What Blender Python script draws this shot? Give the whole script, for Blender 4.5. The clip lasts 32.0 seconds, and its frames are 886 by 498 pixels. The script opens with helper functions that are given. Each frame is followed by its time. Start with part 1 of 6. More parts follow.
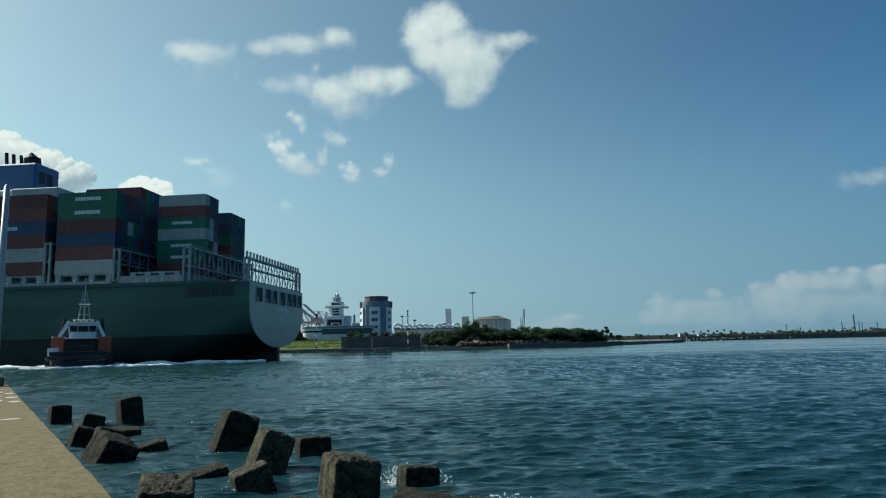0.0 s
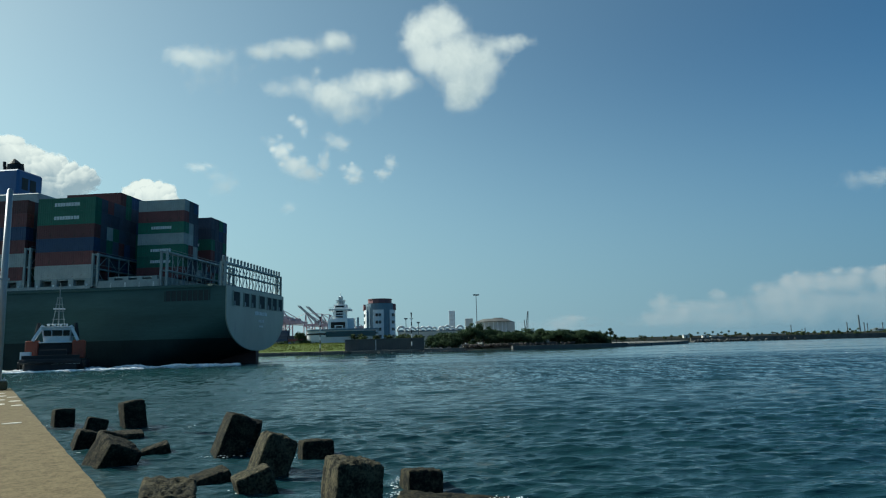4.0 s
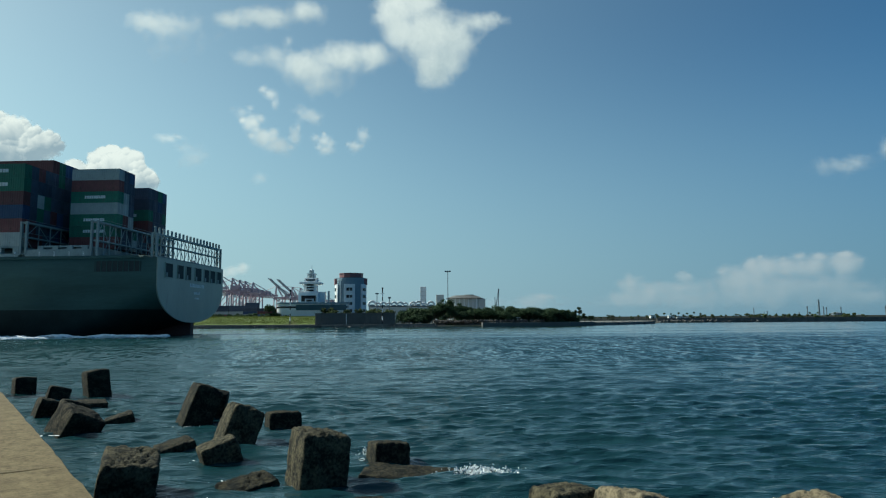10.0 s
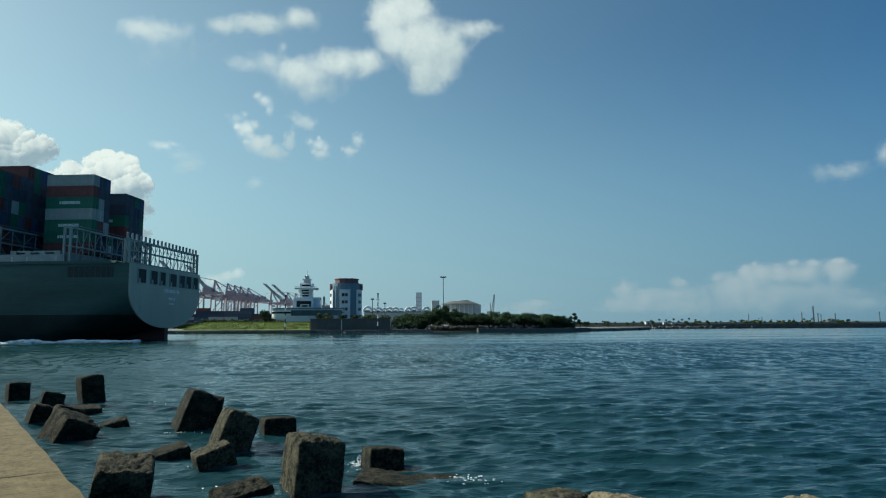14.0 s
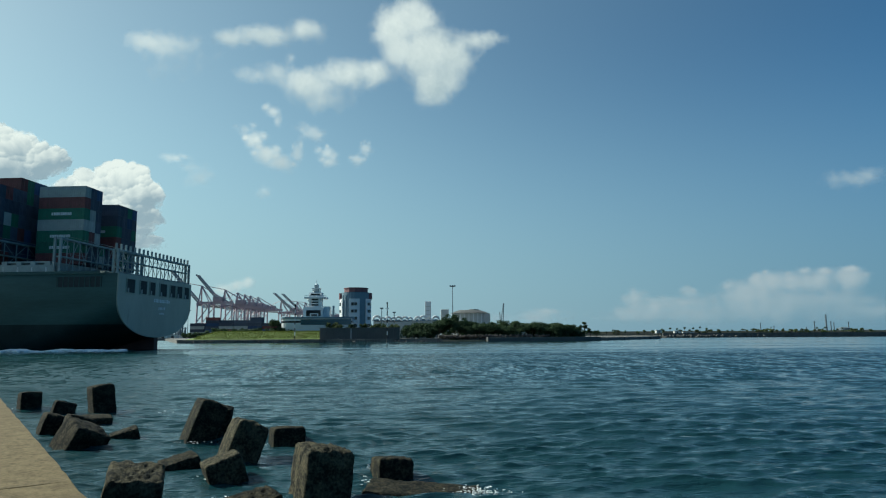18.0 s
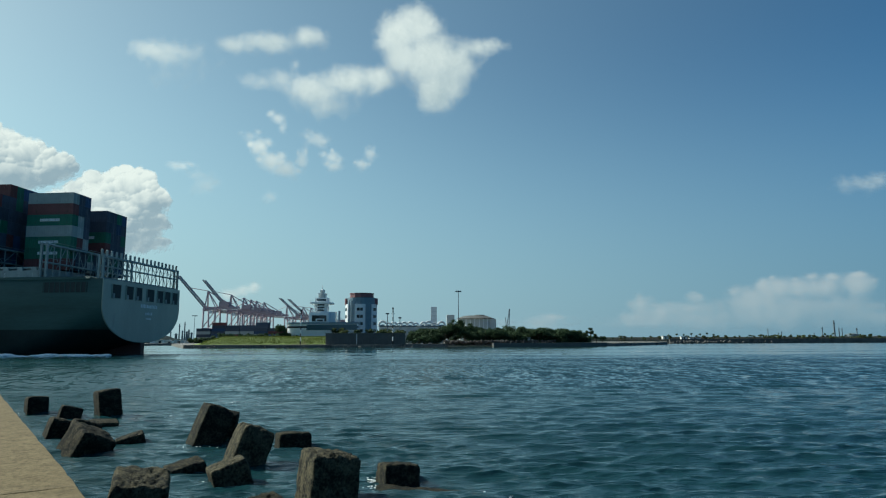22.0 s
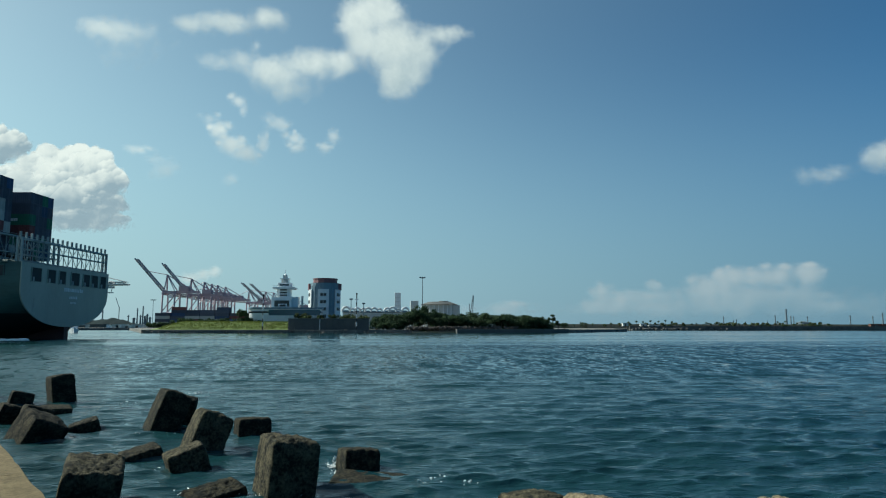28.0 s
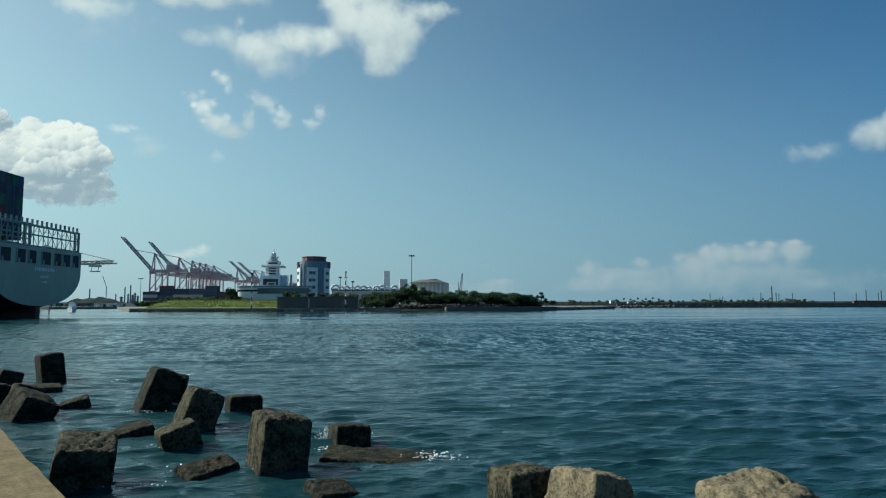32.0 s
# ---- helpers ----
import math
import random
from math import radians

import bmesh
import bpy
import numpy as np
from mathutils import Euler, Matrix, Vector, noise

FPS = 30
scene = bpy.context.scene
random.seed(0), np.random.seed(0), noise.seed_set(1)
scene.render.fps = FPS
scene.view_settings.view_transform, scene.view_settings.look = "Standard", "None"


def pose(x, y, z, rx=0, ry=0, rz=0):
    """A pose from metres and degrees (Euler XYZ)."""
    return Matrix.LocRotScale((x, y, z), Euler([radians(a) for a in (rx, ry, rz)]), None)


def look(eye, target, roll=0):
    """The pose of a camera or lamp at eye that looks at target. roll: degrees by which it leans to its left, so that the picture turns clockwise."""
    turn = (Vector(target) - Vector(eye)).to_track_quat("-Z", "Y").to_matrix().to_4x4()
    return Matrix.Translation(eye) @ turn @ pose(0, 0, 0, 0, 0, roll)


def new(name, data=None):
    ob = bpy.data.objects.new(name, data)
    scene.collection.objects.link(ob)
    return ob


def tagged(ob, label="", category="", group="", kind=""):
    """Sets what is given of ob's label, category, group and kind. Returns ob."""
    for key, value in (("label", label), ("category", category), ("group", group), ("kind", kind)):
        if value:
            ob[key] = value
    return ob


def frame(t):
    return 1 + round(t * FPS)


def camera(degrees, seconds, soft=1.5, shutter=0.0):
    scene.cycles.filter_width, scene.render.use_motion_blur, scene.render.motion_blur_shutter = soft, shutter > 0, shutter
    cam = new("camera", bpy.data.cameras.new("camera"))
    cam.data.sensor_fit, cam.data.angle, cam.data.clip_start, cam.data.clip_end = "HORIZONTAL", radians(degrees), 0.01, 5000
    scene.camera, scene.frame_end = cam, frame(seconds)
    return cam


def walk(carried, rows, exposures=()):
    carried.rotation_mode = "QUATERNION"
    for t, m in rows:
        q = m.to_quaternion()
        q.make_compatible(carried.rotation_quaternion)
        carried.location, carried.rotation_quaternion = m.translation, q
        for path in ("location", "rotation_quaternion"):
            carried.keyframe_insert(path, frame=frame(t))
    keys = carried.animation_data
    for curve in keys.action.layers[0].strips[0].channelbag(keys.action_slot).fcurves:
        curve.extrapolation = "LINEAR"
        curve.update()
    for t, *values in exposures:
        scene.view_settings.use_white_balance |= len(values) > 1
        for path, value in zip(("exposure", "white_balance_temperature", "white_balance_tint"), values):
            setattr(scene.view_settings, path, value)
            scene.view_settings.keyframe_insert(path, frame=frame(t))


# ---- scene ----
cam = camera(67.60, 32.0, 1.15)
PATH = [
    (0, (-0.055, -0.121, 3.221), (-0.0553, 1.8597, 3.5009), -1.30),
    (0.5, (-0.052, -0.116, 3.214), (-0.0560, 1.8643, 3.4938), -1.52),
    (1, (-0.050, -0.109, 3.208), (-0.0568, 1.8711, 3.4861), -1.63),
    (1.5, (-0.049, -0.100, 3.204), (-0.0600, 1.8801, 3.4821), -1.61),
    (2, (-0.048, -0.089, 3.204), (-0.0634, 1.8914, 3.4846), -1.59),
    (2.5, (-0.044, -0.075, 3.208), (-0.0609, 1.9051, 3.4910), -1.56),
    (3, (-0.039, -0.061, 3.213), (-0.0552, 1.9182, 3.4976), -1.58),
    (3.5, (-0.035, -0.052, 3.217), (-0.0487, 1.9273, 3.5026), -1.56),
    (5.5, (-0.023, 0.063, 3.213), (-0.0228, 2.0408, 3.5101), -1.37),
    (6, (-0.020, 0.068, 3.213), (-0.0163, 2.0451, 3.5152), -1.36),
    (6.5, (-0.015, 0.074, 3.215), (-0.0072, 2.0514, 3.5170), -1.29),
    (7, (-0.010, 0.081, 3.217), (0.0028, 2.0577, 3.5184), -1.01),
    (7.5, (-0.007, 0.085, 3.217), (0.0136, 2.0630, 3.5143), -0.78),
    (8, (-0.007, 0.086, 3.214), (0.0218, 2.0655, 3.5007), -0.56),
    (8.5, (-0.011, 0.081, 3.205), (0.0244, 2.0624, 3.4780), -0.27),
    (9, (-0.017, 0.070, 3.196), (0.0294, 2.0538, 3.4469), -0.29),
    (9.5, (-0.019, 0.055, 3.189), (0.0397, 2.0411, 3.4167), -0.28),
    (10, (-0.017, 0.039, 3.186), (0.0543, 2.0261, 3.3999), -0.38),
    (10.5, (-0.014, 0.023, 3.187), (0.0696, 2.0103, 3.3983), -0.43),
    (11, (-0.012, 0.008, 3.189), (0.0810, 1.9947, 3.4022), -0.57),
    (11.5, (-0.011, -0.006, 3.188), (0.0861, 1.9794, 3.4055), -0.53),
    (12, (-0.010, -0.020, 3.186), (0.0858, 1.9651, 3.4062), -0.54),
    (12.5, (-0.008, -0.032, 3.183), (0.0840, 1.9529, 3.4067), -0.47),
    (13, (-0.005, -0.041, 3.183), (0.0837, 1.9437, 3.4094), -0.46),
    (13.5, (-0.003, -0.048, 3.187), (0.0833, 1.9371, 3.4158), -0.42),
    (14, (-0.003, -0.052, 3.193), (0.0815, 1.9326, 3.4238), -0.28),
    (14.5, (-0.003, -0.055, 3.198), (0.0787, 1.9297, 3.4300), -0.21),
    (16.5, (0.009, -0.055, 3.211), (0.0755, 1.9286, 3.4540), -0.34),
    (17, (0.010, -0.057, 3.210), (0.0720, 1.9270, 3.4580), -0.26),
    (17.5, (0.009, -0.059, 3.207), (0.0692, 1.9238, 3.4594), -0.35),
    (18, (0.009, -0.063, 3.204), (0.0658, 1.9198, 3.4617), -0.34),
    (18.5, (0.009, -0.064, 3.203), (0.0622, 1.9177, 3.4644), -0.35),
    (19, (0.006, -0.063, 3.205), (0.0568, 1.9188, 3.4715), -0.28),
    (19.5, (0.001, -0.058, 3.209), (0.0500, 1.9232, 3.4781), -0.30),
    (20, (-0.004, -0.052, 3.209), (0.0436, 1.9290, 3.4803), -0.33),
    (20.5, (-0.009, -0.045, 3.205), (0.0366, 1.9359, 3.4767), -0.33),
    (21, (-0.013, -0.036, 3.200), (0.0316, 1.9451, 3.4717), -0.31),
    (21.5, (-0.014, -0.022, 3.197), (0.0288, 1.9591, 3.4682), -0.29),
    (22, (-0.009, -0.003, 3.196), (0.0304, 1.9779, 3.4700), -0.24),
    (22.5, (-0.002, 0.018, 3.196), (0.0385, 1.9988, 3.4679), -0.21),
    (23, (0.002, 0.036, 3.196), (0.0478, 2.0166, 3.4670), -0.19),
    (23.5, (0.002, 0.050, 3.196), (0.0583, 2.0308, 3.4653), -0.17),
    (24, (0.005, 0.063, 3.199), (0.0708, 2.0437, 3.4657), -0.14),
    (24.5, (0.011, 0.075, 3.205), (0.0860, 2.0560, 3.4714), -0.07),
    (25, (0.017, 0.085, 3.213), (0.1007, 2.0649, 3.4821), 0.00),
    (25.5, (0.020, 0.090, 3.219), (0.1130, 2.0689, 3.4933), 0.06),
    (27.5, (0.035, 0.017, 3.196), (0.1706, 1.9946, 3.4581), 0.11),
    (28, (0.035, 0.008, 3.193), (0.1810, 1.9892, 3.4254), 0.05),
    (28.5, (0.034, -0.003, 3.191), (0.1895, 1.9797, 3.3980), -0.06),
    (29, (0.030, -0.015, 3.190), (0.1949, 1.9692, 3.3785), -0.06),
    (29.5, (0.025, -0.025, 3.188), (0.1954, 1.9604, 3.3641), -0.03),
    (30, (0.020, -0.033, 3.186), (0.1934, 1.9522, 3.3585), -0.04),
    (30.5, (0.015, -0.041, 3.185), (0.1912, 1.9436, 3.3553), -0.00),
    (31, (0.013, -0.050, 3.186), (0.1909, 1.9345, 3.3548), -0.06),
    (31.5, (0.012, -0.057, 3.187), (0.1906, 1.9281, 3.3538), -0.12),
    (32, (0.011, -0.060, 3.187), (0.1906, 1.9250, 3.3536), -0.12),
]
walk(cam, [(t, look(eye, target, roll)) for t, eye, target, roll in PATH], exposures=[(0.0, 0.16, 5900, -2), (32.0, 0.16, 5900, -2)])

# ---- light ----
SUN_AZ, SUN_EL = -68.0, 38.0  # degrees clockwise from +y, and above the horizon
sun_way = Vector((math.sin(radians(SUN_AZ)) * math.cos(radians(SUN_EL)), math.cos(radians(SUN_AZ)) * math.cos(radians(SUN_EL)), math.sin(radians(SUN_EL))))
world = bpy.data.worlds.new("world")
scene.world = world
world.use_nodes = True
wn, wl = world.node_tree.nodes, world.node_tree.links
sky = wn.new("ShaderNodeTexSky")
sky.sky_type, sky.sun_disc = "NISHITA", False
sky.sun_elevation, sky.sun_rotation = radians(SUN_EL), radians(SUN_AZ)
sky.altitude, sky.air_density, sky.dust_density, sky.ozone_density = 0, 1.0, 0.5, 1.1
# the sky is whiter and brighter on the sun's side, a deeper blue away from it, and pales in the sea haze
where, split, low, haze = wn.new("ShaderNodeTexCoord"), wn.new("ShaderNodeSeparateXYZ"), wn.new("ShaderNodeMapRange"), wn.new("ShaderNodeMix")
toward, glow, tint, shade_sky, haze_tint = wn.new("ShaderNodeVectorMath"), wn.new("ShaderNodeMapRange"), wn.new("ShaderNodeMix"), wn.new("ShaderNodeMix"), wn.new("ShaderNodeMix")
toward.operation, toward.inputs[1].default_value = "DOT_PRODUCT", tuple(sun_way)
glow.inputs[1].default_value, glow.inputs[2].default_value = -0.25, 0.85
tint.data_type = haze_tint.data_type = haze.data_type = shade_sky.data_type = "RGBA"
tint.inputs[6].default_value, tint.inputs[7].default_value = (0.08, 0.48, 0.80, 1), (1.48, 1.38, 1.05, 1)
haze_tint.inputs[6].default_value, haze_tint.inputs[7].default_value = (1.8, 2.85, 3.75, 1), (4.3, 6.0, 6.75, 1)
shade_sky.blend_type, shade_sky.inputs[0].default_value = "MULTIPLY", 1.0
low.interpolation_type = "SMOOTHERSTEP"
low.inputs[1].default_value, low.inputs[2].default_value, low.inputs[3].default_value, low.inputs[4].default_value = -0.08, 0.46, 0.92, 0.0
wl.new(where.outputs["Generated"], split.inputs[0])
wl.new(where.outputs["Generated"], toward.inputs[0])
wl.new(split.outputs[2], low.inputs[0])
wl.new(toward.outputs["Value"], glow.inputs[0])
wl.new(glow.outputs[0], tint.inputs[0])
wl.new(glow.outputs[0], haze_tint.inputs[0])
wl.new(sky.outputs[0], shade_sky.inputs[6])
wl.new(tint.outputs[2], shade_sky.inputs[7])
wl.new(low.outputs[0], haze.inputs[0])
wl.new(shade_sky.outputs[2], haze.inputs[6])
wl.new(haze_tint.outputs[2], haze.inputs[7])
wl.new(haze.outputs[2], wn["Background"].inputs[0])
wn["Background"].inputs[1].default_value = 0.085
sun = new("sun", bpy.data.lights.new("sun", "SUN"))
sun.data.energy, sun.data.angle, sun.data.color = 5.4, radians(0.5), (1.0, 0.93, 0.82)
sun.matrix_world = look(tuple(sun_way * 200), (0, 0, 0))


# ---- materials ----
def material(name, color, rough=0.6, metal=0.0, vary=0.25, scale=3.0, fine=30.0, bump=0.2, dist=0.02, stain=None, spread=0.0, coords="Object", stretch=(1, 1, 1), spec=0.5):
    """Base colour with variation at two scales, a fine relief, stains of another colour, and a shade of its own for each object."""
    m = bpy.data.materials.new(name)
    m.use_nodes = True
    n, l = m.node_tree.nodes, m.node_tree.links
    b = n["Principled BSDF"]
    b.inputs["Roughness"].default_value, b.inputs["Metallic"].default_value = rough, metal
    b.inputs["Specular IOR Level"].default_value = spec
    tc, mp = n.new("ShaderNodeTexCoord"), n.new("ShaderNodeMapping")
    mp.inputs["Scale"].default_value = stretch
    l.new(tc.outputs[coords], mp.inputs[0])
    big, small = n.new("ShaderNodeTexNoise"), n.new("ShaderNodeTexNoise")
    for t, s, d in ((big, scale, 5.0), (small, fine, 4.0)):
        t.inputs["Scale"].default_value, t.inputs["Detail"].default_value = s, d
        t.inputs["Roughness"].default_value = 0.6
        l.new(mp.outputs[0], t.inputs["Vector"])
    add = n.new("ShaderNodeMath")
    add.operation = "MULTIPLY_ADD"
    add.inputs[1].default_value = 0.5
    l.new(small.outputs[0], add.inputs[0])
    l.new(big.outputs[0], add.inputs[2])
    ramp = n.new("ShaderNodeMapRange")
    ramp.inputs[1].default_value, ramp.inputs[2].default_value = 0.45, 1.05
    ramp.inputs[3].default_value, ramp.inputs[4].default_value = 1.0 - vary, 1.0 + vary
    l.new(add.outputs[0], ramp.inputs[0])
    mul = n.new("ShaderNodeMix")
    mul.data_type, mul.blend_type = "RGBA", "MULTIPLY"
    mul.inputs[0].default_value = 1.0
    mul.inputs[6].default_value = (*color, 1)
    l.new(ramp.outputs[0], mul.inputs[7])
    out = mul.outputs[2]
    if stain:
        mask = n.new("ShaderNodeTexNoise")
        mask.inputs["Scale"].default_value, mask.inputs["Detail"].default_value = stain[1], 6.0
        l.new(mp.outputs[0], mask.inputs["Vector"])
        cut = n.new("ShaderNodeMapRange")
        cut.inputs[1].default_value, cut.inputs[2].default_value = stain[2], stain[2] + 0.14
        l.new(mask.outputs[0], cut.inputs[0])
        mix = n.new("ShaderNodeMix")
        mix.data_type = "RGBA"
        mix.inputs[7].default_value = (*stain[0], 1)
        l.new(cut.outputs[0], mix.inputs[0])
        l.new(out, mix.inputs[6])
        out = mix.outputs[2]
    if spread:
        info, sp = n.new("ShaderNodeObjectInfo"), n.new("ShaderNodeMapRange")
        sp.inputs[3].default_value, sp.inputs[4].default_value = 1 - spread, 1 + spread
        l.new(info.outputs["Random"], sp.inputs[0])
        mul2 = n.new("ShaderNodeMix")
        mul2.data_type, mul2.blend_type = "RGBA", "MULTIPLY"
        mul2.inputs[0].default_value = 1.0
        l.new(out, mul2.inputs[6])
        l.new(sp.outputs[0], mul2.inputs[7])
        out = mul2.outputs[2]
    l.new(out, b.inputs["Base Color"])
    if bump:
        bp = n.new("ShaderNodeBump")
        bp.inputs["Strength"].default_value, bp.inputs["Distance"].default_value = bump, dist
        l.new(add.outputs[0], bp.inputs["Height"])
        l.new(bp.outputs[0], b.inputs["Normal"])
    return m


def water_material():
    m = bpy.data.materials.new("sea_water")
    m.use_nodes = True
    n, l = m.node_tree.nodes, m.node_tree.links
    b = n["Principled BSDF"]
    b.inputs["IOR"].default_value = 1.33
    tc = n.new("ShaderNodeTexCoord")

    def noise_at(stretch, scale, detail, turn=0.0):
        mp, t = n.new("ShaderNodeMapping"), n.new("ShaderNodeTexNoise")
        mp.inputs["Scale"].default_value = stretch
        mp.inputs["Rotation"].default_value = (0, 0, turn)
        t.inputs["Scale"].default_value, t.inputs["Detail"].default_value, t.inputs["Roughness"].default_value = scale, detail, 0.55
        l.new(tc.outputs["Object"], mp.inputs[0])
        l.new(mp.outputs[0], t.inputs["Vector"])
        return t.outputs[0]

    # body colour: deep teal, greener where sand is stirred up
    patch = noise_at((0.5, 1.0, 1), 0.018, 3.0)
    body = n.new("ShaderNodeMix")
    body.data_type = "RGBA"
    body.inputs[6].default_value, body.inputs[7].default_value = (0.0065, 0.031, 0.042, 1), (0.013, 0.046, 0.047, 1)
    place, shallow, green = n.new("ShaderNodeSeparateXYZ"), n.new("ShaderNodeMapRange"), n.new("ShaderNodeMath")
    l.new(tc.outputs["Object"], place.inputs[0])
    shallow.inputs[1].default_value, shallow.inputs[2].default_value, shallow.inputs[3].default_value, shallow.inputs[4].default_value = -34, 12, 0.55, -0.15
    l.new(place.outputs[0], shallow.inputs[0])
    green.operation, green.use_clamp = "ADD", True
    l.new(patch, green.inputs[0])
    l.new(shallow.outputs[0], green.inputs[1])
    l.new(green.outputs[0], body.inputs[0])
    l.new(body.outputs[2], b.inputs["Base Color"])
    # slicks, where the chop is calmer
    slick = n.new("ShaderNodeMapRange")
    slick.inputs[1].default_value, slick.inputs[2].default_value = 0.40, 0.62
    slick.inputs[3].default_value, slick.inputs[4].default_value = 1.0, 0.15
    lee, calm = n.new("ShaderNodeMapRange"), n.new("ShaderNodeMath")
    lee.inputs[1].default_value, lee.inputs[2].default_value, lee.inputs[3].default_value, lee.inputs[4].default_value = 60, 190, -0.18, 0.13
    l.new(place.outputs[1], lee.inputs[0])
    calm.operation = "ADD"
    l.new(noise_at((0.18, 1.5, 1), 0.034, 5.0), calm.inputs[0])
    l.new(lee.outputs[0], calm.inputs[1])
    l.new(calm.outputs[0], slick.inputs[0])
    rg = n.new("ShaderNodeMapRange")
    rg.inputs[1].default_value, rg.inputs[2].default_value = 0.25, 1.0
    rg.inputs[3].default_value, rg.inputs[4].default_value = 0.06, 0.04
    l.new(slick.outputs[0], rg.inputs[0])
    l.new(rg.outputs[0], b.inputs["Roughness"])
    # the relief of single waves close by gives way to leaning facets far off
    far, near, choppy = n.new("ShaderNodeMapRange"), n.new("ShaderNodeMapRange"), n.new("ShaderNodeMath")
    for ramp, a, c in ((far, 0.0, 1.0), (near, 1.0, 0.06)):
        ramp.interpolation_type = "SMOOTHSTEP"
        ramp.inputs[1].default_value, ramp.inputs[2].default_value, ramp.inputs[3].default_value, ramp.inputs[4].default_value = 16, 70, a, c
        l.new(place.outputs[1], ramp.inputs[0])
    choppy.operation = "MULTIPLY"
    l.new(slick.outputs[0], choppy.inputs[0])
    l.new(near.outputs[0], choppy.inputs[1])
    chop, ripple, swell = n.new("ShaderNodeBump"), n.new("ShaderNodeBump"), n.new("ShaderNodeBump")
    swell.inputs["Distance"].default_value, chop.inputs["Distance"].default_value, ripple.inputs["Distance"].default_value = 0.08, 0.17, 0.06
    l.new(near.outputs[0], swell.inputs["Strength"])
    l.new(near.outputs[0], ripple.inputs["Strength"])
    l.new(choppy.outputs[0], chop.inputs["Strength"])
    l.new(noise_at((0.35, 1.0, 1), 0.17, 5.0, 0.1), swell.inputs["Height"])
    l.new(noise_at((0.34, 1.0, 1), 1.9, 6.0, 0.08), chop.inputs["Height"])
    l.new(noise_at((0.32, 1.0, 1), 5.2, 5.0, -0.08), ripple.inputs["Height"])
    l.new(ripple.outputs[0], chop.inputs["Normal"])
    l.new(chop.outputs[0], swell.inputs["Normal"])
    # wave faces turned to the land on this side, in patches of all sizes
    lean = None
    for stretch, scale, detail, turn, reach in (((0.8, 0.5, 1), 2.4, 3.0, 0.05, (0.42, 1.15, 0)), ((0.9, 0.30, 1), 0.85, 3.0, 0.03, (0.25, 0.75, 0)), ((0.8, 0.17, 1), 0.38, 4.0, 0.0, (0.12, 0.32, 0))):
        noise_at(stretch, scale, detail, turn)
        t = n[-1]
        t.inputs["Roughness"].default_value = 0.68
        centre, size, total = n.new("ShaderNodeVectorMath"), n.new("ShaderNodeVectorMath"), n.new("ShaderNodeVectorMath")
        centre.operation, size.operation, total.operation = "SUBTRACT", "MULTIPLY", "ADD"
        centre.inputs[1].default_value, size.inputs[1].default_value = (0.5, 0.572, 0.5), reach
        l.new(t.outputs["Color"], centre.inputs[0])
        l.new(centre.outputs[0], size.inputs[0])
        l.new(size.outputs[0], total.inputs[0])
        if lean:
            l.new(lean, total.inputs[1])
        lean = total.outputs[0]
    weight, tilt, tip, unit = n.new("ShaderNodeMath"), n.new("ShaderNodeVectorMath"), n.new("ShaderNodeVectorMath"), n.new("ShaderNodeVectorMath")
    weight.operation, tilt.operation, tip.operation, unit.operation = "MULTIPLY", "SCALE", "ADD", "NORMALIZE"
    l.new(far.outputs[0], weight.inputs[0])
    l.new(slick.outputs[0], weight.inputs[1])
    l.new(lean, tilt.inputs[0])
    l.new(weight.outputs[0], tilt.inputs["Scale"])
    l.new(swell.outputs[0], tip.inputs[0])
    l.new(tilt.outputs[0], tip.inputs[1])
    l.new(tip.outputs[0], unit.inputs[0])
    l.new(unit.outputs[0], b.inputs["Normal"])
    return m


def glass_material(name, color, rough=0.08):
    m = bpy.data.materials.new(name)
    m.use_nodes = True
    b = m.node_tree.nodes["Principled BSDF"]
    b.inputs["Base Color"].default_value, b.inputs["Roughness"].default_value = (*color, 1), rough
    b.inputs["Specular IOR Level"].default_value = 0.8
    return m


def leaf_material(name, dark, light):
    m = bpy.data.materials.new(name)
    m.use_nodes = True
    n, l = m.node_tree.nodes, m.node_tree.links
    b = n["Principled BSDF"]
    b.inputs["Roughness"].default_value, b.inputs["Specular IOR Level"].default_value = 0.8, 0.15
    g, mix = n.new("ShaderNodeNewGeometry"), n.new("ShaderNodeMix")
    mix.data_type = "RGBA"
    mix.inputs[6].default_value, mix.inputs[7].default_value = (*dark, 1), (*light, 1)
    l.new(g.outputs["Random Per Island"], mix.inputs[0])
    l.new(mix.outputs[2], b.inputs["Base Color"])
    # light shines through thin leaves
    thin, both = n.new("ShaderNodeBsdfTranslucent"), n.new("ShaderNodeMixShader")
    both.inputs[0].default_value = 0.45
    l.new(mix.outputs[2], thin.inputs[0])
    l.new(b.outputs[0], both.inputs[1])
    l.new(thin.outputs[0], both.inputs[2])
    l.new(both.outputs[0], n["Material Output"].inputs[0])
    return m


M_WATER = water_material()
M_FOAM = material("foam", (0.88, 0.9, 0.89), 0.8, vary=0.2, scale=1.5, fine=9, bump=0.6, dist=0.1)
M_PALE_PATCH = material("pale_mortar", (0.62, 0.58, 0.5), 0.9, vary=0.25, scale=3, fine=40)


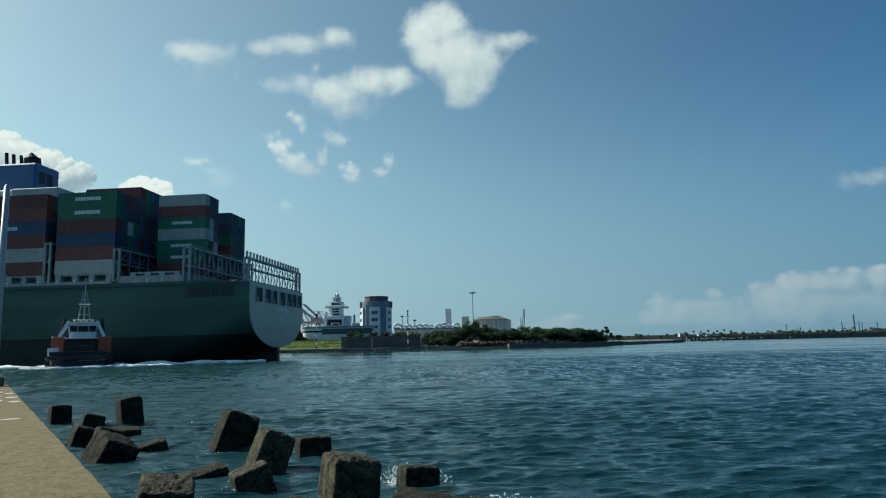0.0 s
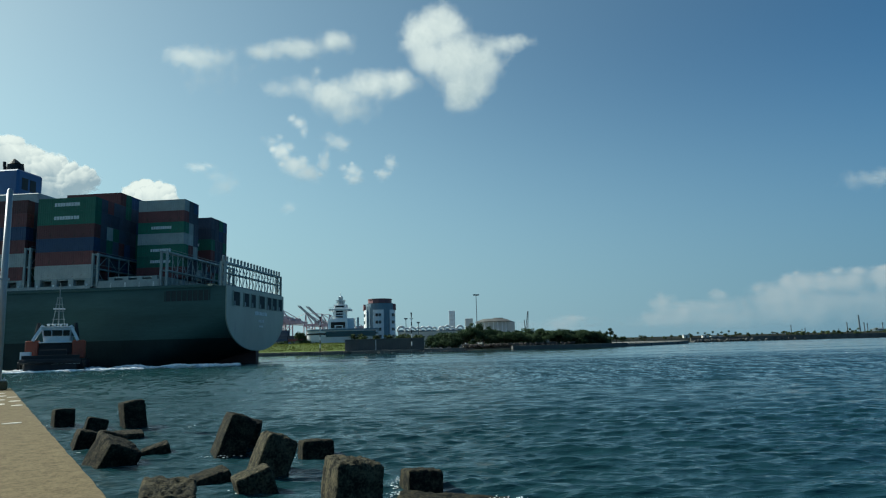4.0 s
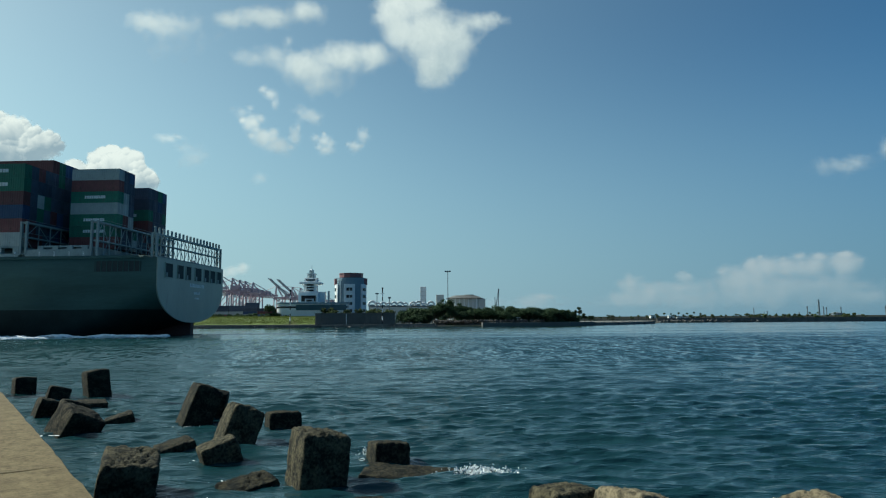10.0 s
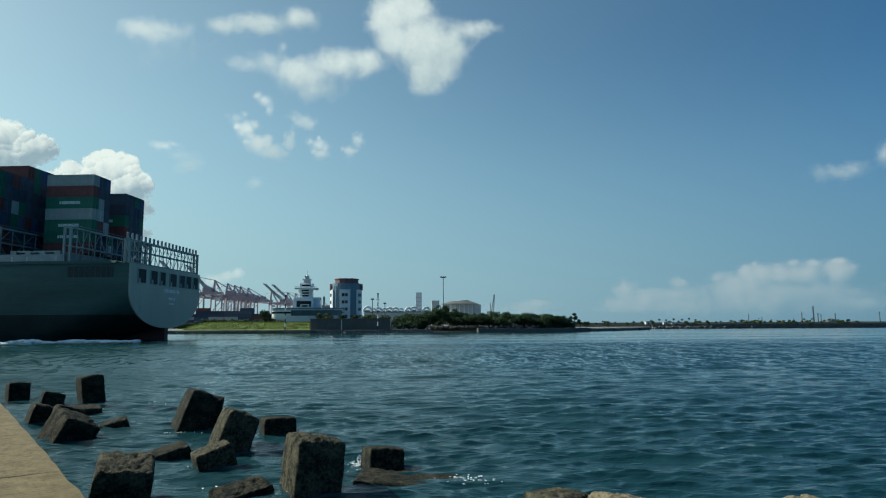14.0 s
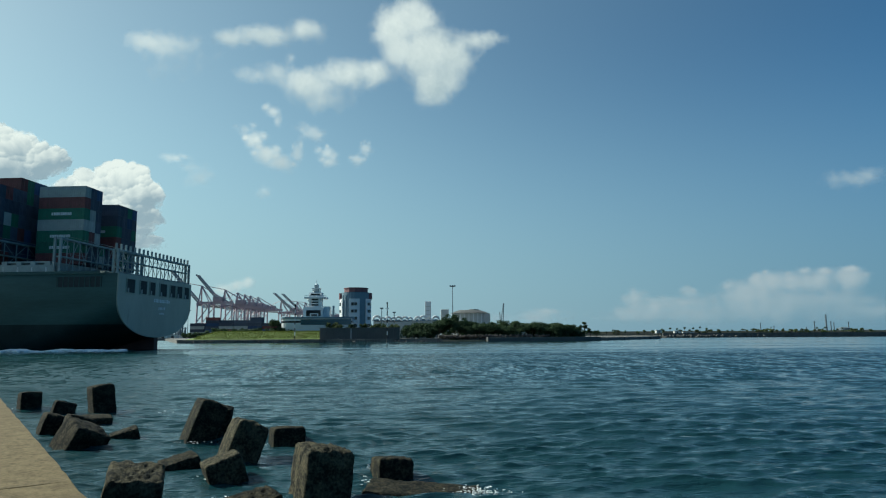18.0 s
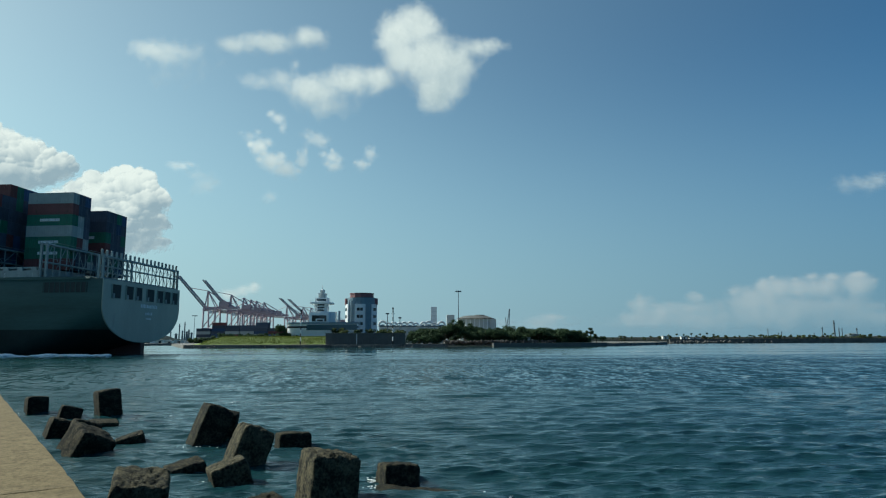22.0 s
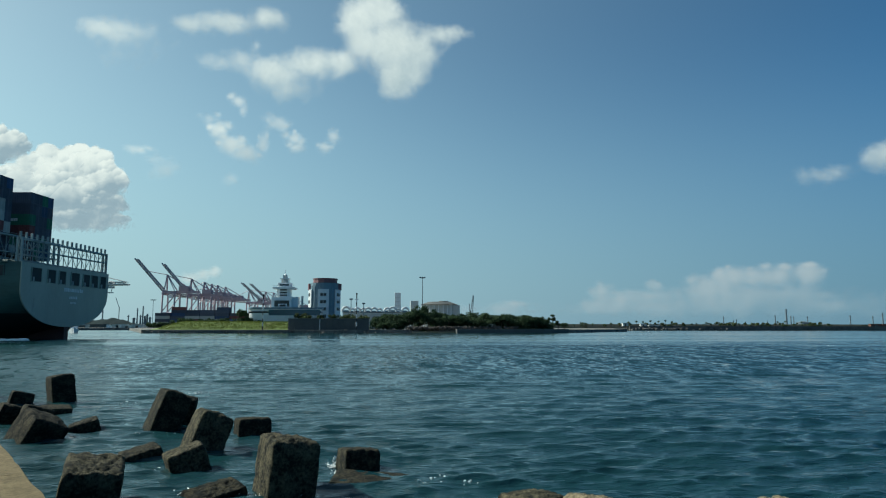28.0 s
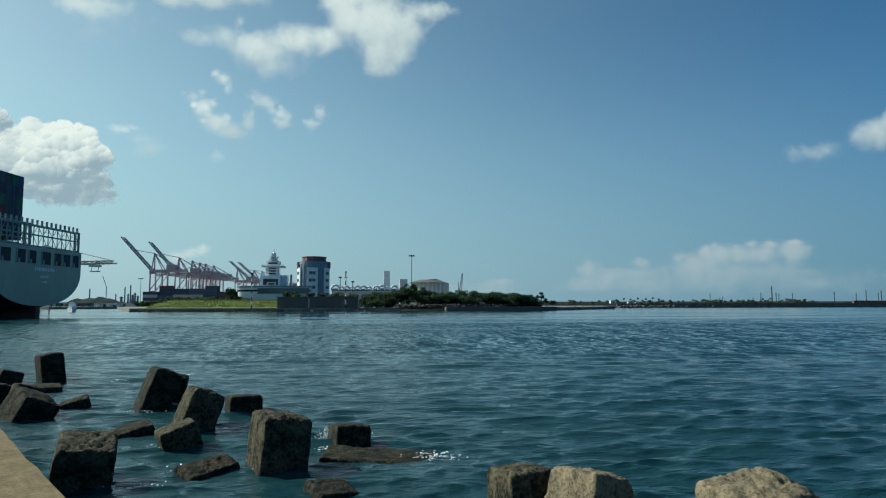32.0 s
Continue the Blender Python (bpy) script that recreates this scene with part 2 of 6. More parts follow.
def block_material(name, dark, tan, pits, cover, relief=0.03):
    """Pitted, shell-crusted old concrete: dark growth over tan aggregate."""
    m = bpy.data.materials.new(name)
    m.use_nodes = True
    n, l = m.node_tree.nodes, m.node_tree.links
    b = n["Principled BSDF"]
    b.inputs["Roughness"].default_value, b.inputs["Specular IOR Level"].default_value = 0.93, 0.15
    tc = n.new("ShaderNodeTexCoord")
    big, fine, crust, cells = n.new("ShaderNodeTexNoise"), n.new("ShaderNodeTexNoise"), n.new("ShaderNodeTexNoise"), n.new("ShaderNodeTexVoronoi")
    for t, s, d in ((big, 4.2, 5), (fine, 30, 6), (crust, 17, 6)):
        t.inputs["Scale"].default_value, t.inputs["Detail"].default_value, t.inputs["Roughness"].default_value = s, d, 0.65
        l.new(tc.outputs["Object"], t.inputs["Vector"])
    cells.inputs["Scale"].default_value = 17
    l.new(tc.outputs["Object"], cells.inputs["Vector"])
    mask, mix, spot, mix2 = n.new("ShaderNodeMapRange"), n.new("ShaderNodeMix"), n.new("ShaderNodeMapRange"), n.new("ShaderNodeMix")
    mask.inputs[1].default_value, mask.inputs[2].default_value = cover - 0.1, cover + 0.28
    half = n.new("ShaderNodeMath")
    half.operation, half.inputs[1].default_value = "MULTIPLY_ADD", 0.85
    l.new(crust.outputs[0], half.inputs[0])
    l.new(big.outputs[0], half.inputs[2])
    l.new(half.outputs[0], mask.inputs[0])
    mix.data_type = mix2.data_type = "RGBA"
    mix.inputs[6].default_value, mix.inputs[7].default_value = (*tan, 1), (*dark, 1)
    l.new(mask.outputs[0], mix.inputs[0])
    spot.inputs[1].default_value, spot.inputs[2].default_value = 0.56, 0.66
    l.new(fine.outputs[0], spot.inputs[0])
    mix2.inputs[7].default_value = (*pits, 1)
    l.new(spot.outputs[0], mix2.inputs[0])
    l.new(mix.outputs[2], mix2.inputs[6])
    l.new(mix2.outputs[2], b.inputs["Base Color"])
    rough, grain = n.new("ShaderNodeBump"), n.new("ShaderNodeBump")
    rough.inputs["Strength"].default_value, rough.inputs["Distance"].default_value = 1.0, relief
    grain.inputs["Strength"].default_value, grain.inputs["Distance"].default_value = 0.9, 0.008
    blend = n.new("ShaderNodeMath")
    blend.operation, blend.inputs[1].default_value = "MULTIPLY_ADD", 0.22
    l.new(cells.outputs["Distance"], blend.inputs[0])
    l.new(crust.outputs[0], blend.inputs[2])
    l.new(blend.outputs[0], rough.inputs["Height"])
    l.new(fine.outputs[0], grain.inputs["Height"])
    l.new(rough.outputs[0], grain.inputs["Normal"])
    l.new(grain.outputs[0], b.inputs["Normal"])
    return m


M_CONCRETE = block_material("worn_concrete", (0.100, 0.076, 0.040), (0.195, 0.150, 0.080), (0.085, 0.069, 0.040), 0.86, 0.006)
M_BLOCK = block_material("weathered_block", (0.007, 0.009, 0.008), (0.078, 0.067, 0.040), (0.007, 0.008, 0.007), 0.74)
M_BLOCK_MID = block_material("worn_block", (0.010, 0.012, 0.010), (0.125, 0.108, 0.066), (0.012, 0.012, 0.010), 0.80)
M_BLOCK_PALE = block_material("pale_block", (0.055, 0.048, 0.033), (0.24, 0.198, 0.125), (0.03, 0.025, 0.017), 0.93)
M_SEABED = material("seabed_sand", (0.12, 0.11, 0.08), 0.95, vary=0.4, scale=0.3, fine=3)
M_GALV = material("galvanised_steel", (0.40, 0.41, 0.41), 0.5, 0.3, vary=0.2, scale=1.2, fine=20, bump=0.1)
M_HULL = material("hull_green_paint", (0.052, 0.100, 0.087), 0.55, vary=0.3, scale=0.12, fine=1.2, bump=0.12, dist=0.03, stain=((0.036, 0.068, 0.06), 0.09, 0.58), stretch=(0.4, 1, 2.2), spec=0.2)
M_BOOT = material("antifouling_paint", (0.050, 0.018, 0.016), 0.6, vary=0.4, scale=0.2, fine=2)
M_BOOTSHADE = material("shaded_bottom_paint", (0.016, 0.031, 0.029), 0.6, vary=0.35, scale=0.2, fine=2, spec=0.2)
M_TRANSOM = material("transom_grey_paint", (0.31, 0.345, 0.285), 0.38, vary=0.15, scale=0.2, fine=2.5, bump=0.08, stain=((0.20, 0.19, 0.17), 0.3, 0.66), stretch=(1, 1, 0.3))
M_DECKGREY = material("deck_steel_grey", (0.28, 0.32, 0.31), 0.55, vary=0.25, scale=0.5, fine=4, bump=0.1, spread=0.12)
# dark colour standing for the shade inside openings and louvres
M_DARK = material("recess_shade", (0.035, 0.042, 0.042), 0.8, vary=0.3)
M_WHITE = material("white_paint", (0.72, 0.74, 0.73), 0.5, vary=0.12, scale=0.6, fine=6, bump=0.06, stain=((0.5, 0.46, 0.40), 0.8, 0.66))
M_LETTER = material("white_lettering", (0.7, 0.72, 0.7), 0.55, vary=0.2, scale=1, fine=6, bump=0)
M_FUNNEL = material("blue_funnel_paint", (0.035, 0.10, 0.24), 0.45, vary=0.2, scale=0.4, fine=3, bump=0.08)
M_BLACK = material("black_rubber", (0.018, 0.018, 0.02), 0.7, vary=0.4, scale=1.5, fine=12)
M_ORANGE = material("orange_paint", (0.32, 0.065, 0.03), 0.5, vary=0.25, scale=0.8, fine=8, bump=0.1, stain=((0.2, 0.06, 0.03), 1.2, 0.62))
M_GLASS = glass_material("dark_glass", (0.012, 0.018, 0.022))
M_BLUEGLASS = glass_material("blue_green_glass", (0.035, 0.085, 0.115), 0.15)
BOX_PAINT = {
    "green": material("container_green", (0.026, 0.135, 0.078), 0.55, vary=0.22, scale=0.6, fine=5, bump=0.1, stain=((0.06, 0.07, 0.045), 0.7, 0.64), spread=0.18),
    "red": material("container_red_brown", (0.15, 0.046, 0.042), 0.6, vary=0.25, scale=0.6, fine=5, bump=0.1, stain=((0.07, 0.035, 0.022), 0.7, 0.6), spread=0.25),
    "blue": material("container_blue", (0.034, 0.070, 0.15), 0.55, vary=0.22, scale=0.6, fine=5, bump=0.1, spread=0.25),
    "grey": material("container_grey", (0.40, 0.41, 0.38), 0.6, vary=0.18, scale=0.6, fine=5, bump=0.1, stain=((0.22, 0.17, 0.12), 0.7, 0.66), spread=0.12),
    "navy": material("container_navy", (0.062, 0.076, 0.105), 0.6, vary=0.25, scale=0.6, fine=5, bump=0.1, spread=0.25),
    "orange": material("container_rust", (0.19, 0.06, 0.03), 0.6, vary=0.25, scale=0.6, fine=5, bump=0.1, spread=0.2),
}
M_GRASS = material("grass", (0.115, 0.16, 0.03), 0.9, vary=0.45, scale=0.25, fine=3, bump=0.5, dist=0.3, stain=((0.16, 0.13, 0.06), 0.12, 0.6))
M_QUAY = material("quay_concrete", (0.16, 0.155, 0.14), 0.9, vary=0.35, scale=0.15, fine=2, bump=0.3, dist=0.1, stain=((0.06, 0.06, 0.055), 0.2, 0.55))
M_WALL = material("grey_seawall", (0.10, 0.105, 0.10), 0.9, vary=0.2, scale=0.2, fine=2, bump=0.2, dist=0.05)
M_SANDY = material("sandy_ground", (0.27, 0.23, 0.16), 0.95, vary=0.35, scale=0.05, fine=0.8, bump=0.3, dist=0.2, stain=((0.10, 0.11, 0.05), 0.06, 0.52))
M_ROCK = material("shore_rock", (0.12, 0.115, 0.105), 0.95, vary=0.5, scale=0.3, fine=3, bump=0.6, dist=0.2)
M_BROWNROCK = material("brown_rock", (0.085, 0.072, 0.062), 0.95, vary=0.5, scale=0.3, fine=3, bump=0.6, dist=0.2)
M_CLADWHITE = material("white_cladding", (0.74, 0.76, 0.76), 0.6, vary=0.08, scale=0.3, fine=3, bump=0.04)
M_REDCLAD = material("red_cladding", (0.19, 0.080, 0.085), 0.6, vary=0.18, scale=0.3, fine=3, bump=0.05)
M_BLUECLAD = material("blue_grey_cladding", (0.17, 0.25, 0.30), 0.5, vary=0.15, scale=0.3, fine=3, bump=0.05)
M_GREYCLAD = material("pale_grey_cladding", (0.52, 0.53, 0.50), 0.7, vary=0.12, scale=0.2, fine=2, bump=0.05)
# crane red paled in its base colour to stand in for distance haze
M_PINKSTEEL = material("hazed_red_crane_paint", (0.40, 0.31, 0.345), 0.6, vary=0.15, scale=0.1, fine=1, bump=0, spread=0.1)
M_CRANEGREY = material("grey_crane_paint", (0.30, 0.30, 0.32), 0.6, vary=0.15, scale=0.1, fine=1, bump=0, spread=0.1)
M_STACK = material("grey_stack_paint", (0.11, 0.15, 0.175), 0.7, vary=0.15, scale=0.05, fine=0.5, bump=0)
M_RUST = material("rusty_sheet", (0.12, 0.06, 0.045), 0.85, vary=0.3, scale=0.1, fine=1, bump=0.1)
M_LEAF = leaf_material("dark_leaves", (0.044, 0.074, 0.040), (0.066, 0.100, 0.050))
M_LEAF_PALE = leaf_material("dusty_leaves", (0.045, 0.065, 0.030), (0.12, 0.15, 0.07))
M_HILL = material("hill_scrub", (0.022, 0.034, 0.036), 0.95, vary=0.3, scale=0.02, fine=0.3, bump=0.2, dist=0.3, spec=0.05)
M_BARK = material("bark", (0.10, 0.075, 0.05), 0.95, vary=0.4, scale=2, fine=12)


# ---- mesh helpers ----
def part(name, bm, mat, parent=None, label="", smooth=False):
    me = bpy.data.meshes.new(name)
    bmesh.ops.recalc_face_normals(bm, faces=bm.faces)
    for face in bm.faces:
        face.smooth = smooth
    bm.to_mesh(me)
    bm.free()
    me.materials.append(mat)
    ob = new(name, me)
    ob.parent = parent
    if label:
        ob["label"] = label
    return ob


def share(name, me, parent, m, label=""):
    ob = new(name, me)
    ob.parent, ob.matrix_basis = parent, m
    if label:
        ob["label"] = label
    return ob


def empty(name, m, label, category, group="", kind=""):
    ob = tagged(new(name), label, category, group, kind)
    ob.matrix_basis = m
    return ob


def box(bm, x0, x1, y0, y1, z0, z1, bevel=0.0):
    m = Matrix.Translation(((x0 + x1) / 2, (y0 + y1) / 2, (z0 + z1) / 2)) @ Matrix.Diagonal((abs(x1 - x0), abs(y1 - y0), abs(z1 - z0), 1))
    made = bmesh.ops.create_cube(bm, size=1, matrix=m)["verts"]
    if bevel:
        edges = list({e for v in made for e in v.link_edges})
        bmesh.ops.bevel(bm, geom=edges, offset=bevel, segments=1, affect="EDGES")
    return bm


def a_box(*args, **kw):
    return box(bmesh.new(), *args, **kw)


def tube(bm, p, q, r0, r1=None, n=8):
    p, q = Vector(p), Vector(q)
    r1 = r0 if r1 is None else r1
    turn = (q - p).to_track_quat("Z", "Y").to_matrix().to_4x4()
    bmesh.ops.create_cone(bm, cap_ends=True, segments=n, radius1=r0, radius2=r1, depth=(q - p).length, matrix=Matrix.Translation((p + q) / 2) @ turn)
    return bm


def a_tube(*args, **kw):
    return tube(bmesh.new(), *args, **kw)


def bar(bm, p, q, w):
    """A square beam from p to q."""
    return tube(bm, p, q, w * 0.7, n=4)


def prism(bm, outline, z0, z1):
    """An upright prism over an outline of (x, y)."""
    low = [bm.verts.new((x, y, z0)) for x, y in outline]
    top = [bm.verts.new((x, y, z1)) for x, y in outline]
    bm.faces.new(low[::-1])
    bm.faces.new(top)
    for k in range(len(low)):
        j = (k + 1) % len(low)
        bm.faces.new((low[k], low[j], top[j], top[k]))
    return bm


def sheet(name, verts, faces, mat, smooth=False):
    me = bpy.data.meshes.new(name)
    me.from_pydata(verts, [], faces)
    me.materials.append(mat)
    if smooth:
        me.polygons.foreach_set("use_smooth", [True] * len(me.polygons))
    me.update()
    return new(name, me)


def leaves(name, blobs, count, size, mat, seed, parent=None):
    """Small leaf clumps scattered in the shells of the blobs (centre, radii)."""
    rnd = random.Random(seed)
    verts, faces = [], []
    weights = [r[0] * r[2] for _, r in blobs]
    for c, r in rnd.choices(blobs, weights, k=count):
        way = Vector((rnd.gauss(0, 1), rnd.gauss(0, 1), rnd.gauss(0, 1) + 0.3)).normalized()
        depth = rnd.random() ** 0.35 * (1 + 0.18 * rnd.random())
        p = Vector(c) + Vector((way.x * r[0], way.y * r[1], way.z * r[2])) * depth
        face = way + 0.45 * Vector((rnd.gauss(0, 1), rnd.gauss(0, 1), rnd.gauss(0, 1)))
        u = face.cross(Vector((rnd.gauss(0, 1), rnd.gauss(0, 1), rnd.gauss(0, 1)))).normalized()
        v = u.cross(face).normalized()
        s, k = size * rnd.uniform(0.5, 1.3), len(verts)
        verts += [p - u * s, p + v * s * 0.6, p + u * s, p - v * s * 0.6]
        faces.append((k, k + 1, k + 2, k + 3))
    ob = sheet(name, verts, faces, mat)
    ob.parent = parent
    return ob


# ---- water ----
def sea():
    """One sheet to the horizon: a fan that is finest before the jetty, with short-crested waves as long as its cells can carry them."""
    ys = list(np.arange(3.0, 19.0, 0.06))
    while ys[-1] < 160:
        ys.append(ys[-1] + 0.00017 * ys[-1] ** 2)
    while ys[-1] < 4700:
        ys.append(ys[-1] + (ys[-1] - ys[-2]) * 1.05)
    back, step = [3.0], 0.1
    while back[-1] > -900:
        step *= 1.09
        back.append(back[-1] - step)
    ys = np.array(back[:0:-1] + ys)
    fan = list(np.linspace(-1, 1, 621))
    step = fan[1] - fan[0]
    while fan[-1] < 220:
        step *= 1.13
        fan = [fan[0] - step] + fan + [fan[-1] + step]
    wide = 0.74 * np.maximum(ys, 4) + 8.0
    gx = np.clip(np.array(fan)[None, :] * wide[:, None], -4600, 4600)
    gy = np.repeat(ys[:, None], len(fan), 1)
    px, py, pz = gx.copy(), gy.copy(), np.zeros_like(gx)
    cell = np.maximum(np.abs(np.gradient(gx, axis=1)) * 0.8, np.gradient(ys)[:, None])
    rnd = random.Random(4)
    for k in range(96):
        length = 0.2 * (3.0 / 0.2) ** ((k + rnd.random()) / 96)
        way = radians(rnd.gauss(-85, 19 if length < 1.2 else 14))
        amp = length / 6.283 * 0.043 * (1.5 if 0.26 < length < 0.9 else 0.8) * rnd.uniform(0.6, 1.35)
        fade = np.clip((length / cell - 2.2) / 2.6, 0, 1)
        k = 2 * math.pi / length
        ph = k * (gx * math.cos(way) + gy * math.sin(way)) + rnd.uniform(0, 6.28)
        # wave groups, so that no crest runs on and on
        group = 0.62 + 0.58 * np.sin(gx * rnd.uniform(-0.9, 0.9) / length + gy * rnd.uniform(-0.5, 0.5) / length + rnd.uniform(0, 6.28))
        pz += amp * fade * group * np.sin(ph)
        px += 0.8 * amp * fade * group * math.cos(way) * np.cos(ph)
        py += 0.8 * amp * fade * group * math.sin(way) * np.cos(ph)
    verts = np.stack([px, py, pz], -1).reshape(-1, 3)
    w = len(fan)
    i = (np.arange(len(ys) - 1)[:, None] * w + np.arange(w - 1)[None, :]).ravel()
    faces = np.stack([i, i + 1, i + w + 1, i + w], -1)
    ob = sheet("water", verts.tolist(), faces.tolist(), M_WATER, smooth=True)
    return tagged(ob, "choppy teal harbour water with small waves", "water", kind="structure")


water = sea()
seabed = tagged(part("ground", a_box(-60, 60, -60, 55, -3.4, -1.6), M_SEABED), "sandy seabed under the blocks", "ground", kind="structure")


def foam_patches(name, spots, seed, label):
    """Thin broken froth lying on the water: many small lumps round each spot (x, y, spread along x, along y, count, size)."""
    rnd, bm = random.Random(seed), bmesh.new()
    for x, y, sx, sy, count, size in spots:
        for _ in range(count):
            s = size * rnd.uniform(0.35, 1.2)
            m = Matrix.Translation((x + rnd.gauss(0, sx), y + rnd.gauss(0, sy), rnd.uniform(-0.02, 0.06))) @ Matrix.Rotation(rnd.uniform(0, 3.1), 4, "Z") @ Matrix.Diagonal((s * 2.6, s, s * 0.3, 1))
            bmesh.ops.create_icosphere(bm, subdivisions=1, radius=0.36, matrix=m)
    return tagged(part(name, bm, M_FOAM), label, "foam", kind="stuff")


fleck_rnd = random.Random(14)
flecks = foam_patches("foam_flecks", [(fleck_rnd.uniform(-60, 120), 16 + 190 * fleck_rnd.random() ** 1.6, 0.4, 0.10, 4, 0.10) for _ in range(26)], 15, "tiny white flecks of foam on the waves")


# ---- jetty ----
JETTY = pose(-3.65, 7.26, 0, 0, 0, 34.95)  # y runs along its edge, away from the camera; x points to the water
JETTY_TOP = 1.65


def jetty():
    body = tagged(part("jetty", a_box(-7.0, -0.06, -46, 31.2, -1.7, JETTY_TOP - 0.20), M_CONCRETE), "worn sunlit concrete jetty above the water", "jetty", kind="structure")
    body.matrix_basis = JETTY
    rnd, y, k = random.Random(8), -46.0, 0
    meshes = []
    for _ in range(3):
        bm = a_box(-7.0, 0, 0.001, 7.719, -0.21, 0, bevel=0.004)
        bmesh.ops.subdivide_edges(bm, edges=[e for e in bm.edges if e.calc_length() > 2], cuts=14, use_grid_fill=True)
        for v in bm.verts:
            if v.co.x > -0.1:
                v.co.x += rnd.uniform(-0.02, 0.012)
            v.co.z += rnd.uniform(-0.004, 0.004)
        bmesh.ops.recalc_face_normals(bm, faces=bm.faces)
        me = bpy.data.meshes.new("slab")
        bm.to_mesh(me)
        bm.free()
        me.materials.append(M_CONCRETE)
        meshes.append(me)
    while y < 31:
        share("slab", meshes[k % 3], body, pose(0, y, JETTY_TOP, 0, 0, 0))
        y, k = y + 7.72, k + 1
    # flakes of old pale marking along the way
    for along, across, long, wide in ((26.5, -0.6, 0.5, 0.5), (24.1, -0.57, 0.6, 0.4), (22.9, -0.22, 0.5, 0.36), (21.3, -0.7, 0.55, 0.5), (20.1, -0.24, 0.5, 0.4), (18.7, -0.66, 0.6, 0.3), (17.6, -0.22, 0.45, 0.36), (22.5, -2.6, 0.3, 1.0), (19.8, -2.3, 0.28, 1.1), (17.2, -2.1, 0.25, 1.0), (10.95, -0.57, 0.22, 0.45), (7.0, -1.65, 0.16, 0.55), (2.6, -1.45, 0.10, 0.3)):
        bm = bmesh.new()
        outline = [(across + wide * 0.5 * math.cos(a) * rnd.uniform(0.8, 1.1), along + long * 0.5 * math.sin(a) * rnd.uniform(0.7, 1.2)) for a in np.linspace(0, 6.28, 13)[:-1]]
        prism(bm, outline, JETTY_TOP - 0.01, JETTY_TOP + 0.008)
        part("marking", bm, M_PALE_PATCH, body, "faded pale paint flake")
    return body


jetty()


def lamp_post():
    post = empty("lamp_post", JETTY @ pose(-0.62, 30.1, JETTY_TOP), "tall pale grey steel post at the jetty's end", "lamp post")
    part("footing", a_box(-0.42, 0.42, -0.42, 0.42, 0, 0.42, bevel=0.06), M_CONCRETE, post, "concrete footing")
    part("base_plate", a_box(-0.36, 0.36, -0.36, 0.36, 0.42, 0.47), M_GALV, post)
    for x in (-0.28, 0.28):
        for y in (-0.28, 0.28):
            part("bolt", a_tube((x, y, 0.46), (x, y, 0.56), 0.035, n=6), M_GALV, post)
    part("pole", a_tube((0, 0, 0.45), (0, 0, 9.6), 0.18, 0.13, n=16), M_GALV, post, smooth=True)
    part("collar", a_tube((0, 0, 5.2), (0, 0, 5.3), 0.23, n=16), M_GALV, post)
    part("top_cap", a_tube((0, 0, 9.6), (0, 0, 9.72), 0.135, 0.06, n=16), M_GALV, post)
    cabinet = part("switch_box", a_box(-0.42, -0.2, -0.16, 0.16, 1.4, 2.75, bevel=0.02), M_GALV, post)
    part("hinge", a_tube((-0.43, -0.14, 1.6), (-0.43, -0.14, 2.5), 0.02, n=6), M_GALV, cabinet)
    return post


lamp_post()


# ---- armour blocks ----
def armour_block(x, y, top, w, d, h, rx, ry, rz, seed, mat=None, round_=0.05, label="dark weathered concrete armour block standing in the water"):
    bm, rnd = bmesh.new(), random.Random(seed)
    w, d = w * 1.07, d * 1.07  # the wear below takes this much off again
    crumble = 1.15 if seed in (20, 21, 27, 60, 61) else 0.8  # some are far more eaten away
    bmesh.ops.create_cube(bm, size=2)
    bmesh.ops.subdivide_edges(bm, edges=bm.edges[:], cuts=21, use_grid_fill=True)
    shift = Vector((rnd.uniform(-50, 50), rnd.uniform(-50, 50), 0))
    for v in bm.verts:
        p = v.co.copy()
        far = (abs(p.x) ** 22 + abs(p.y) ** 22 + abs(p.z) ** 22) ** (1 / 22)
        q = p.normalized() * 1.28
        r = p / far * (1 - round_) + q * round_ if far else p
        r = Vector((r.x * w / 2, r.y * d / 2, r.z * h / 2))
        n1 = noise.noise(r * 1.7 + shift)
        n2 = noise.fractal(r * 5.5 + shift, 0.7, 2.1, 4)
        n3 = noise.noise(r * 17 + shift)
        pit = min(0, n2 + 0.25) * 0.05 * crumble
        v.co = r * (1 + crumble * (0.022 * n1 + 0.022 * n2 + 0.022 * n3)) + r.normalized() * pit
    ob = part("armour_block", bm, mat or M_BLOCK, smooth=True)
    ob.matrix_basis = pose(x, y, top, rx, ry, rz) @ Matrix.Translation((0, 0, -h / 2))
    return tagged(ob, label, "concrete block", "armour blocks by the jetty")


